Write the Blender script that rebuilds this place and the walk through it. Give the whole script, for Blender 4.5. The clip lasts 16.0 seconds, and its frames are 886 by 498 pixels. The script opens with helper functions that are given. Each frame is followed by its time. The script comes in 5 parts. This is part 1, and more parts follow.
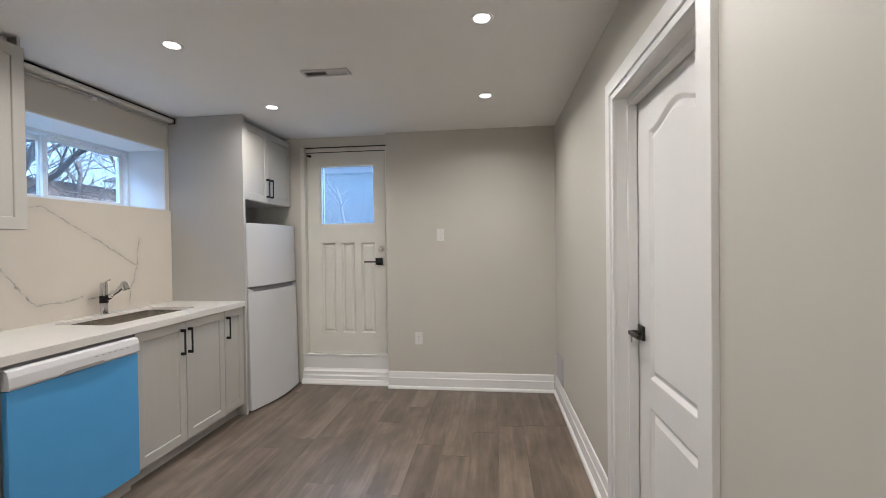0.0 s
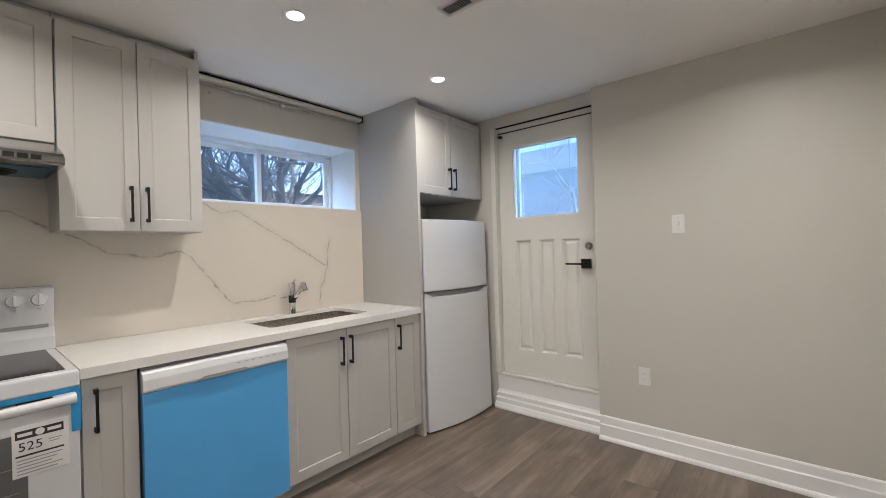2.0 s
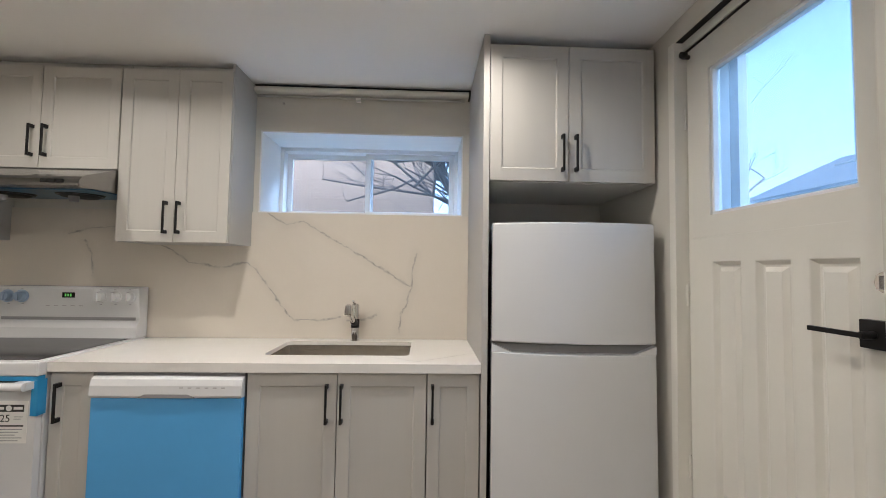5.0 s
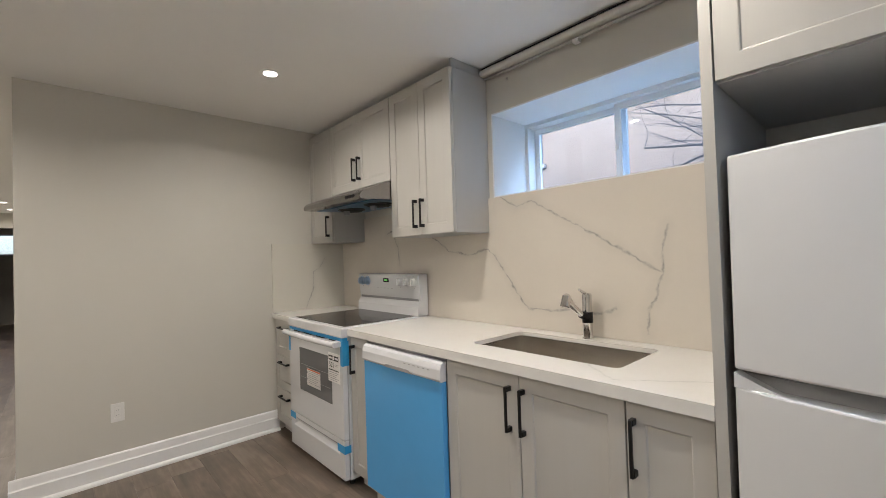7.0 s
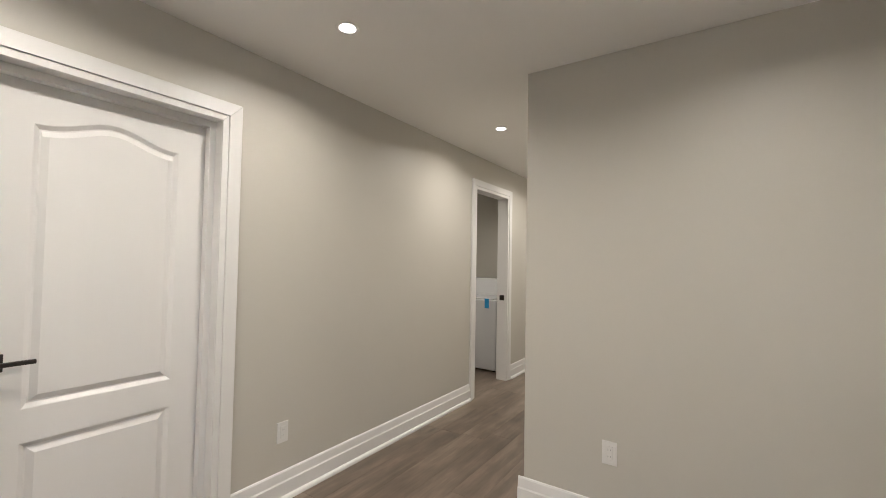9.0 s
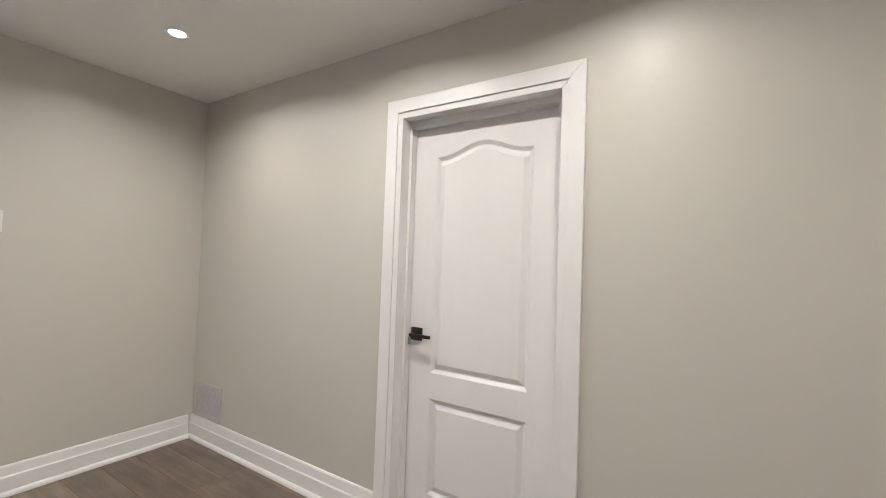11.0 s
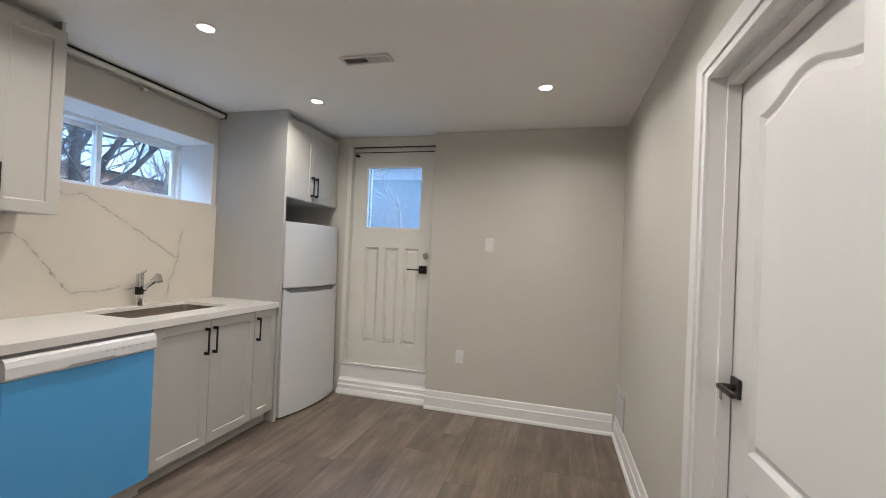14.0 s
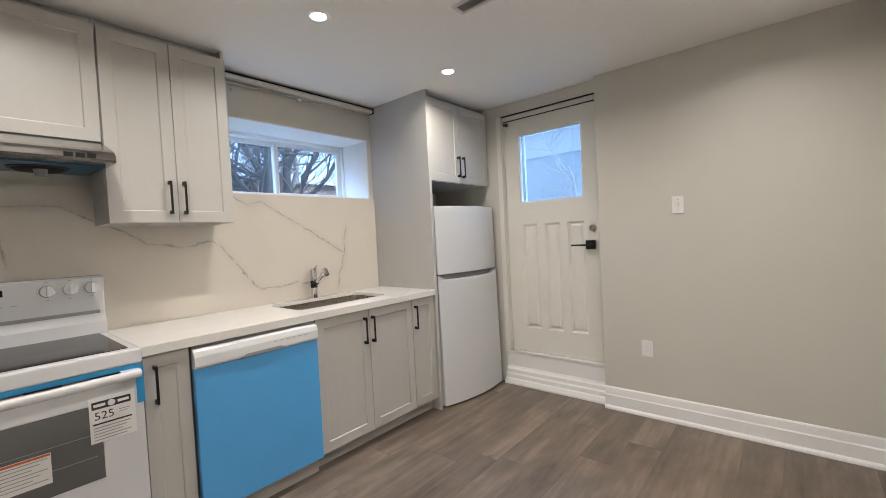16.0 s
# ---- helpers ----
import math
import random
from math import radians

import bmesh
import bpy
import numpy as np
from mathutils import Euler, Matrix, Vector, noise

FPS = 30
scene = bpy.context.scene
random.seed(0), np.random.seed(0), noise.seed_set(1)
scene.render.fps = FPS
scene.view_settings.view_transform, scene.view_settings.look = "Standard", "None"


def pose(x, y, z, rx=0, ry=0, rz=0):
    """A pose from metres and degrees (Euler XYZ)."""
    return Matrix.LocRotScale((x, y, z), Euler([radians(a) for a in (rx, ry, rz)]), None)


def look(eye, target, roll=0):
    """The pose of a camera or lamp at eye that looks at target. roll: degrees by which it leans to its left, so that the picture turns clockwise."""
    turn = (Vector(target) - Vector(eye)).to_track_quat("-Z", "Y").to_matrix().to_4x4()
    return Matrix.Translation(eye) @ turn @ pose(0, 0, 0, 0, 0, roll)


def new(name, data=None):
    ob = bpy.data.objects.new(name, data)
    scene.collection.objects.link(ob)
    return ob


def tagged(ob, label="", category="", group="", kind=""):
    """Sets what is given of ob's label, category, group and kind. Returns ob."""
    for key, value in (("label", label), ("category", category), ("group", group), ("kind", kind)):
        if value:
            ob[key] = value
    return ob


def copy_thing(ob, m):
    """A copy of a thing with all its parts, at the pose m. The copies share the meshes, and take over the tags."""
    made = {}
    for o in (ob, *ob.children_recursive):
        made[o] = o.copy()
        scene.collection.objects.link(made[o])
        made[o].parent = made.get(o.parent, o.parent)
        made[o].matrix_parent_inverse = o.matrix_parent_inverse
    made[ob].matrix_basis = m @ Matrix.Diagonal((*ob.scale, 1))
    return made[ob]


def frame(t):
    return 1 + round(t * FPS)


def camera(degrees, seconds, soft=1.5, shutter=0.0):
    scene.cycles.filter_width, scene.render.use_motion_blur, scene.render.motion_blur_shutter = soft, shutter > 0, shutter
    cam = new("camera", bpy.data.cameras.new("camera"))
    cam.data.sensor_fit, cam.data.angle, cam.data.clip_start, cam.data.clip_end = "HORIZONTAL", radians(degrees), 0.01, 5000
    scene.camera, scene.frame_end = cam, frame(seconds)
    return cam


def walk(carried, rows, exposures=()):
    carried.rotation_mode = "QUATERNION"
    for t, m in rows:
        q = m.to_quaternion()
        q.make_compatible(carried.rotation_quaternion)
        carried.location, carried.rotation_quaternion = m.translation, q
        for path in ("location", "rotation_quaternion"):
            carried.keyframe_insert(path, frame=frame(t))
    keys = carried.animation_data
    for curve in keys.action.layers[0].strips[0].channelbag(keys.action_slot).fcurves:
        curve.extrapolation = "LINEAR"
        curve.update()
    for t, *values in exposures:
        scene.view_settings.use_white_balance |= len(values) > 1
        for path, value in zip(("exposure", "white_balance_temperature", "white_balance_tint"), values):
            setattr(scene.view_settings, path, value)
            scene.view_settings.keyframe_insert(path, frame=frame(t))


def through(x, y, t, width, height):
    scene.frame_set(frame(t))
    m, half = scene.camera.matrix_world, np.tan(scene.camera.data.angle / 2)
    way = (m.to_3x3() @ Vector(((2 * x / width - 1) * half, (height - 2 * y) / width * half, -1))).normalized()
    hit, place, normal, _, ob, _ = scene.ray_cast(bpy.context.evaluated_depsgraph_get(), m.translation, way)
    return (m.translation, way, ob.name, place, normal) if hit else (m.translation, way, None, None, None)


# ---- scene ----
cam = camera(93.9, 16.0, soft=0.9)
PATH = [
    (0, (0.288, 0.112, 1.362), (0.051, 2.098, 1.34), -0.7),
    (0.5, (0.347, 0.373, 1.339), (-0.293, 2.268, 1.333), -1.4),
    (1, (0.398, 0.594, 1.346), (-0.574, 2.342, 1.338), -1.4),
    (1.5, (0.384, 0.835, 1.327), (-0.704, 2.513, 1.318), -1.0),
    (2, (0.352, 1.094, 1.336), (-0.946, 2.616, 1.337), -1.6),
    (2.5, (0.372, 1.422, 1.32), (-1.126, 2.747, 1.321), -3.4),
    (3, (0.402, 1.718, 1.363), (-1.324, 2.729, 1.392), -1.8),
    (3.2, (0.337, 1.817, 1.333), (-1.444, 2.725, 1.39), -0.0),
    (5.3, (0.10, 3.155, 1.346), (-1.885, 2.96, 1.43), -0.8),
    (5.5, (0.056, 3.253, 1.338), (-1.899, 2.837, 1.415), -1.7),
    (6, (-0.04, 3.481, 1.342), (-1.821, 2.573, 1.39), -0.9),
    (6.2, (-0.106, 3.545, 1.322), (-1.838, 2.543, 1.371), -1.9),
    (6.5, (-0.255, 3.574, 1.319), (-1.92, 2.469, 1.401), -1.2),
    (7, (-0.477, 3.557, 1.326), (-1.832, 2.086, 1.366), -1.8),
    (7.5, (-0.751, 3.495, 1.328), (-1.615, 1.691, 1.335), 1.0),
    (8, (-0.937, 3.253, 1.318), (-1.265, 1.28, 1.336), 0.9),
    (8.5, (-1.112, 2.856, 1.355), (-0.752, 0.889, 1.341), 0.0),
    (8.7, (-1.191, 2.681, 1.35), (-0.516, 0.799, 1.365), 0.3),
    (11, (-0.756, 0.847, 1.323), (0.934, 1.916, 1.382), 2.0),
    (11.5, (-0.523, 0.773, 1.345), (0.655, 2.389, 1.363), 2.1),
    (12, (-0.2, 0.774, 1.352), (0.602, 2.606, 1.367), 0.9),
    (12.5, (0.069, 0.76, 1.353), (0.329, 2.743, 1.381), 2.0),
    (13, (0.219, 0.702, 1.344), (-0.013, 2.689, 1.336), 2.8),
    (13.5, (0.254, 0.565, 1.329), (-0.177, 2.518, 1.298), 3.3),
    (14, (0.352, 0.463, 1.356), (-0.174, 2.393, 1.38), 2.6),
    (14.5, (0.456, 0.391, 1.338), (-0.4, 2.198, 1.283), 0.5),
    (15, (0.477, 0.435, 1.326), (-0.551, 2.149, 1.231), -1.2),
    (15.5, (0.416, 0.641, 1.326), (-0.761, 2.255, 1.216), -1.3),
    (16, (0.379, 0.907, 1.323), (-0.915, 2.43, 1.262), -2.9),
]
walk(cam, [(t, look(eye, target, roll)) for t, eye, target, roll in PATH],
     [(0.0, 2.26, 5820, 13.5), (0.5, 2.18, 5800, 13.5), (1.0, 2.36, 5860, 13.5), (1.6, 2.36, 5860, 13.5), (3.0, 2.32, 5840, 13.5), (5.5, 2.29, 6040, 13.5), (6.2, 2.46, 5740, 13.5), (7.0, 2.33, 6110, 13), (7.6, 2.34, 6280, 13),
      (8.7, 2.40, 6190, 13), (11.0, 2.46, 5930, 13.5), (12.5, 2.05, 5920, 13.5), (14.5, 2.32, 5960, 13.5), (15.5, 2.43, 5960, 13.5), (16.0, 2.47, 5970, 13.5)])

# ---- world, sun, lamps ----
world = bpy.data.worlds.new("world")
scene.world = world
world.use_nodes = True
wt = world.node_tree
sky = wt.nodes.new("ShaderNodeTexSky")
sky.sky_type, sky.sun_disc = "NISHITA", False
sky.sun_elevation, sky.sun_rotation = radians(28), radians(97)
sky.air_density, sky.dust_density, sky.ozone_density = 0.9, 2.6, 2.4
wt.links.new(sky.outputs[0], wt.nodes["Background"].inputs[0])
wt.nodes["Background"].inputs[1].default_value = 0.112
sun = new("sun", bpy.data.lights.new("sun", "SUN"))
sun.data.energy, sun.data.angle, sun.data.color = 0.5, radians(20), (1.0, 0.96, 0.9)
sun.matrix_world = look((8, -1, 4.3), (0, 0, 0))

CEIL = 2.43
LAMPS = [(-1.378, 3.12), (-1.378, 2.122), (-1.382, 1.133), (0.25, 3.12), (0.25, 2.09), (0.26, 1.08),
         (0.28, -0.6), (0.245, -2.0), (0.24, -3.3), (0.22, -4.75), (0.21, -6.1), (0.21, -7.2), (1.7, -1.75)]
LAMP_WATTS, LAMP_COLOUR = 1.72, (1.0, 0.91, 0.765)
for lx, ly in LAMPS:
    li = new("downlight_lamp", bpy.data.lights.new("downlight_lamp", "AREA"))
    li.data.shape, li.data.size, li.data.energy, li.data.color = "DISK", 0.060, LAMP_WATTS, LAMP_COLOUR
    li.data.spread = radians(155)
    li.location = (lx, ly, CEIL - 0.006)

# skylight that falls through the kitchen window and the entry door's glass
for name, eye, aim, sx, sz, watts in (("window_skylight", (-3.15, 2.587, 2.78), (-2.2, 2.587, 1.7), 1.25, 0.6, 11.8), ("door_skylight", (-1.2, 5.55, 3.25), (-1.14, 4.1, 1.85), 1.3, 0.9, 16.0)):
    li = new(name, bpy.data.lights.new(name, "AREA"))
    li.data.shape, li.data.size, li.data.size_y, li.data.energy, li.data.color = "RECTANGLE", sx, sz, watts, (0.48, 0.72, 1.0)
    li.matrix_world = look(eye, aim)


# ---- materials ----
def node(nt, kind, **vals):
    n = nt.nodes.new(kind)
    for k, v in vals.items():
        n.inputs[k].default_value = v
    return n


def mat(name, colour, rough=0.5, metal=0.0, vary=0.06, scale=6.0, fine=120.0, bump=0.05, stretch=(1, 1, 1), spec=0.5, coat=0.0, bumpdist=0.002):
    """A surface with colour variation at two scales, uneven gloss and fine relief."""
    m = bpy.data.materials.new(name)
    m.use_nodes = True
    nt = m.node_tree
    b = nt.nodes["Principled BSDF"]
    tc = nt.nodes.new("ShaderNodeTexCoord")
    mp = nt.nodes.new("ShaderNodeMapping")
    mp.inputs["Scale"].default_value = stretch
    nt.links.new(tc.outputs["Object"], mp.inputs[0])
    n1 = node(nt, "ShaderNodeTexNoise", Scale=scale, Detail=4.0, Roughness=0.6)
    n2 = node(nt, "ShaderNodeTexNoise", Scale=fine, Detail=3.0, Roughness=0.6)
    for n in (n1, n2):
        nt.links.new(mp.outputs[0], n.inputs["Vector"])
    add = nt.nodes.new("ShaderNodeMath")
    add.operation = "MULTIPLY_ADD"
    add.inputs[1].default_value, = (0.35,)
    nt.links.new(n2.outputs[0], add.inputs[0])
    nt.links.new(n1.outputs[0], add.inputs[2])
    ramp = nt.nodes.new("ShaderNodeMapRange")
    ramp.inputs[1].default_value, ramp.inputs[2].default_value = 0.35, 1.0
    ramp.inputs[3].default_value, ramp.inputs[4].default_value = 1 - vary, 1 + vary
    nt.links.new(add.outputs[0], ramp.inputs[0])
    mul = nt.nodes.new("ShaderNodeVectorMath")
    mul.operation = "SCALE"
    mul.inputs[0].default_value = colour
    nt.links.new(ramp.outputs[0], mul.inputs["Scale"])
    nt.links.new(mul.outputs[0], b.inputs["Base Color"])
    rr = nt.nodes.new("ShaderNodeMapRange")
    rr.inputs[3].default_value, rr.inputs[4].default_value = rough * 0.85, min(1, rough * 1.15)
    nt.links.new(n1.outputs[0], rr.inputs[0])
    nt.links.new(rr.outputs[0], b.inputs["Roughness"])
    b.inputs["Metallic"].default_value = metal
    b.inputs["Specular IOR Level"].default_value = spec
    b.inputs["Coat Weight"].default_value = coat
    if bump:
        bp = node(nt, "ShaderNodeBump", Strength=bump, Distance=bumpdist)
        nt.links.new(n2.outputs[0], bp.inputs["Height"])
        nt.links.new(bp.outputs[0], b.inputs["Normal"])
    return m


def glass(name, tint, gloss=1.0, haze=0.0, haze_colour=(1, 1, 1)):
    m = bpy.data.materials.new(name)
    m.use_nodes = True
    nt = m.node_tree
    nt.nodes.remove(nt.nodes["Principled BSDF"])
    out = nt.nodes["Material Output"]
    tr = node(nt, "ShaderNodeBsdfTransparent", Color=(*tint, 1))
    body = tr
    if haze:
        tl = node(nt, "ShaderNodeBsdfTranslucent", Color=(*haze_colour, 1))
        body = nt.nodes.new("ShaderNodeMixShader")
        nz = nt.nodes.new("ShaderNodeTexNoise")
        nz.inputs["Scale"].default_value = 9.0
        tcn = nt.nodes.new("ShaderNodeTexCoord")
        nt.links.new(tcn.outputs["Object"], nz.inputs["Vector"])
        hr = nt.nodes.new("ShaderNodeMapRange")
        hr.inputs[3].default_value, hr.inputs[4].default_value = haze * 0.8, haze * 1.2
        nt.links.new(nz.outputs[0], hr.inputs[0])
        nt.links.new(hr.outputs[0], body.inputs[0])
        nt.links.new(tr.outputs[0], body.inputs[1])
        nt.links.new(tl.outputs[0], body.inputs[2])
    gl = node(nt, "ShaderNodeBsdfGlossy", Roughness=0.02)
    lw = node(nt, "ShaderNodeLayerWeight", Blend=0.5)
    fr = nt.nodes.new("ShaderNodeMath")
    fr.operation = "POWER"
    fr.inputs[1].default_value = 5.0
    nt.links.new(lw.outputs["Facing"], fr.inputs[0])
    mul = nt.nodes.new("ShaderNodeMath")
    mul.operation = "MULTIPLY_ADD"
    mul.inputs[1].default_value, mul.inputs[2].default_value = 0.96 * gloss, 0.04 * gloss
    nt.links.new(fr.outputs[0], mul.inputs[0])
    mix = nt.nodes.new("ShaderNodeMixShader")
    nt.links.new(mul.outputs[0], mix.inputs[0])
    nt.links.new(body.outputs[0], mix.inputs[1])
    nt.links.new(gl.outputs[0], mix.inputs[2])
    nt.links.new(mix.outputs[0], out.inputs[0])
    return m


def emitter(name, colour, strength):
    m = bpy.data.materials.new(name)
    m.use_nodes = True
    b = m.node_tree.nodes["Principled BSDF"]
    b.inputs["Base Color"].default_value = (*colour, 1)
    b.inputs["Emission Color"].default_value = (*colour, 1)
    b.inputs["Emission Strength"].default_value = strength
    return m


def vein_stone(name, base, vein, lines, axes):
    """White quartz crossed by thin grey veins that follow the given lines, in two of the object's axes."""
    m = mat(name, base, 0.16, vary=0.025, scale=3.0, fine=60.0, bump=0.0, spec=0.22)
    nt = m.node_tree
    b = nt.nodes["Principled BSDF"]
    tc = nt.nodes.new("ShaderNodeTexCoord")
    sep = nt.nodes.new("ShaderNodeSeparateXYZ")
    nt.links.new(tc.outputs["Object"], sep.inputs[0])
    com = nt.nodes.new("ShaderNodeCombineXYZ")
    nt.links.new(sep.outputs[axes[0]], com.inputs[0])
    nt.links.new(sep.outputs[axes[1]], com.inputs[1])

    def vm(op, a, c):
        n = nt.nodes.new("ShaderNodeVectorMath")
        n.operation = op
        for i, v in enumerate((a, c)):
            if v is None:
                continue
            if isinstance(v, (tuple, list)):
                n.inputs[i].default_value = v
            else:
                nt.links.new(v, n.inputs[i])
        return n

    p = com.outputs[0]
    for sc, amp in ((7.0, 0.045), (38.0, 0.018)):
        nz = node(nt, "ShaderNodeTexNoise", Scale=sc, Detail=3.0)
        nt.links.new(com.outputs[0], nz.inputs["Vector"])
        off = vm("SUBTRACT", nz.outputs["Color"], (0.5, 0.5, 0.5))
        offs = vm("MULTIPLY", off.outputs[0], (amp, amp, 0))
        p = vm("ADD", p, offs.outputs[0]).outputs[0]
    best = None
    for line in lines:
        for a, c in zip(line, line[1:]):
            d = (c[0] - a[0], c[1] - a[1], 0)
            q = vm("SUBTRACT", p, (*a, 0))
            dot = vm("DOT_PRODUCT", q.outputs[0], d)
            t = nt.nodes.new("ShaderNodeMath")
            t.operation, t.use_clamp = "MULTIPLY", True
            t.inputs[1].default_value = 1 / (d[0] ** 2 + d[1] ** 2)
            nt.links.new(dot.outputs["Value"], t.inputs[0])
            s = vm("SCALE", d, None)
            nt.links.new(t.outputs[0], s.inputs["Scale"])
            r = vm("SUBTRACT", q.outputs[0], s.outputs[0])
            ln = vm("LENGTH", r.outputs[0], None)
            if best is None:
                best = ln.outputs["Value"]
            else:
                mn = nt.nodes.new("ShaderNodeMath")
                mn.operation = "MINIMUM"
                nt.links.new(best, mn.inputs[0])
                nt.links.new(ln.outputs["Value"], mn.inputs[1])
                best = mn.outputs[0]
    wn = node(nt, "ShaderNodeTexNoise", Scale=11.0, Detail=4.0)
    nt.links.new(com.outputs[0], wn.inputs["Vector"])
    wid = nt.nodes.new("ShaderNodeMapRange")
    wid.inputs[1].default_value, wid.inputs[2].default_value = 0.35, 0.7
    wid.inputs[3].default_value, wid.inputs[4].default_value = 0.0035, 0.0140
    nt.links.new(wn.outputs[0], wid.inputs[0])
    core = nt.nodes.new("ShaderNodeMapRange")
    core.inputs[1].default_value = 0.0
    core.inputs[3].default_value, core.inputs[4].default_value = 1.0, 0.0
    nt.links.new(best, core.inputs[0])
    nt.links.new(wid.outputs[0], core.inputs[2])
    # the vein fades and darkens along its run
    fn_ = node(nt, "ShaderNodeTexNoise", Scale=16.0, Detail=5.0, Roughness=0.7)
    nt.links.new(com.outputs[0], fn_.inputs["Vector"])
    fade = nt.nodes.new("ShaderNodeMapRange")
    fade.inputs[1].default_value, fade.inputs[2].default_value = 0.36, 0.66
    fade.inputs[3].default_value, fade.inputs[4].default_value = 0.10, 0.95
    nt.links.new(fn_.outputs[0], fade.inputs[0])
    faded = nt.nodes.new("ShaderNodeMath")
    faded.operation = "MULTIPLY"
    nt.links.new(core.outputs[0], faded.inputs[0])
    nt.links.new(fade.outputs[0], faded.inputs[1])
    halo = nt.nodes.new("ShaderNodeMapRange")
    halo.inputs[2].default_value = 0.045
    halo.inputs[3].default_value, halo.inputs[4].default_value = 0.10, 0.0
    nt.links.new(best, halo.inputs[0])
    mx = nt.nodes.new("ShaderNodeMath")
    mx.operation = "MAXIMUM"
    nt.links.new(faded.outputs[0], mx.inputs[0])
    nt.links.new(halo.outputs[0], mx.inputs[1])
    old = b.inputs["Base Color"].links[0].from_socket
    mix = nt.nodes.new("ShaderNodeMix")
    mix.data_type = "RGBA"
    nt.links.new(mx.outputs[0], mix.inputs[0])
    nt.links.new(old, mix.inputs[6])
    mix.inputs[7].default_value = (*vein, 1)
    nt.links.new(mix.outputs[2], b.inputs["Base Color"])
    return m


def plank_wood(name):
    """Grey-brown vinyl plank: long grain, knots, and a tone of its own for each board."""
    m = bpy.data.materials.new(name)
    m.use_nodes = True
    nt = m.node_tree
    b = nt.nodes["Principled BSDF"]
    tc = nt.nodes.new("ShaderNodeTexCoord")
    info = nt.nodes.new("ShaderNodeObjectInfo")
    sh = nt.nodes.new("ShaderNodeVectorMath")
    sh.operation = "SCALE"
    sh.inputs[0].default_value = (37.0, 91.0, 13.0)
    nt.links.new(info.outputs["Random"], sh.inputs["Scale"])
    ad = nt.nodes.new("ShaderNodeVectorMath")
    nt.links.new(tc.outputs["Object"], ad.inputs[0])
    nt.links.new(sh.outputs[0], ad.inputs[1])

    def grain(scale, stretch, detail):
        mp = nt.nodes.new("ShaderNodeMapping")
        mp.inputs["Scale"].default_value = stretch
        nt.links.new(ad.outputs[0], mp.inputs[0])
        n = node(nt, "ShaderNodeTexNoise", Scale=scale, Detail=detail, Roughness=0.62, Distortion=0.25)
        nt.links.new(mp.outputs[0], n.inputs["Vector"])
        return n.outputs[0]

    cloud, streak, fine = grain(3.2, (1.6, 0.7, 1), 3.0), grain(8.0, (2.2, 0.16, 1), 5.0), grain(60.0, (2.5, 0.10, 1), 3.0)
    mix1 = nt.nodes.new("ShaderNodeMath")
    mix1.operation = "MULTIPLY_ADD"
    mix1.inputs[1].default_value = 1.1
    nt.links.new(streak, mix1.inputs[0])
    nt.links.new(cloud, mix1.inputs[2])
    mix2 = nt.nodes.new("ShaderNodeMath")
    mix2.operation = "MULTIPLY_ADD"
    mix2.inputs[1].default_value = 0.16
    nt.links.new(fine, mix2.inputs[0])
    nt.links.new(mix1.outputs[0], mix2.inputs[2])
    rnd = nt.nodes.new("ShaderNodeMath")
    rnd.operation = "MULTIPLY_ADD"
    rnd.inputs[1].default_value = 0.20
    nt.links.new(info.outputs["Random"], rnd.inputs[0])
    nt.links.new(mix2.outputs[0], rnd.inputs[2])
    ramp = nt.nodes.new("ShaderNodeValToRGB")
    e = ramp.color_ramp.elements
    e[0].position, e[0].color = 0.0, (0.052, 0.0385, 0.0285, 1)
    e[1].position, e[1].color = 1.0, (0.305, 0.245, 0.192, 1)
    mid = ramp.color_ramp.elements.new(0.5)
    mid.color = (0.154, 0.118, 0.090, 1)
    rg = nt.nodes.new("ShaderNodeMapRange")
    rg.inputs[1].default_value, rg.inputs[2].default_value = 0.72, 1.73
    nt.links.new(rnd.outputs[0], rg.inputs[0])
    nt.links.new(rg.outputs[0], ramp.inputs[0])
    # sparse dark knots, drawn out along the board
    km = nt.nodes.new("ShaderNodeMapping")
    km.inputs["Scale"].default_value = (6.0, 2.1, 1)
    nt.links.new(ad.outputs[0], km.inputs[0])
    vo = node(nt, "ShaderNodeTexVoronoi", Scale=1.0)
    nt.links.new(km.outputs[0], vo.inputs["Vector"])
    kr = nt.nodes.new("ShaderNodeMapRange")
    kr.interpolation_type = "SMOOTHSTEP"
    kr.inputs[1].default_value, kr.inputs[2].default_value = 0.04, 0.16
    kr.inputs[3].default_value, kr.inputs[4].default_value = 1.0, 0.0
    nt.links.new(vo.outputs["Distance"], kr.inputs[0])
    ks = nt.nodes.new("ShaderNodeSeparateColor")
    nt.links.new(vo.outputs["Color"], ks.inputs[0])
    kp = nt.nodes.new("ShaderNodeMath")
    kp.operation = "GREATER_THAN"
    kp.inputs[1].default_value = 0.62
    nt.links.new(ks.outputs[0], kp.inputs[0])
    kf = nt.nodes.new("ShaderNodeMath")
    kf.operation = "MULTIPLY"
    nt.links.new(kr.outputs[0], kf.inputs[0])
    nt.links.new(kp.outputs[0], kf.inputs[1])
    kh = nt.nodes.new("ShaderNodeMath")
    kh.operation = "MULTIPLY"
    kh.inputs[1].default_value = 0.6
    nt.links.new(kf.outputs[0], kh.inputs[0])
    kmix = nt.nodes.new("ShaderNodeMix")
    kmix.data_type = "RGBA"
    nt.links.new(kh.outputs[0], kmix.inputs[0])
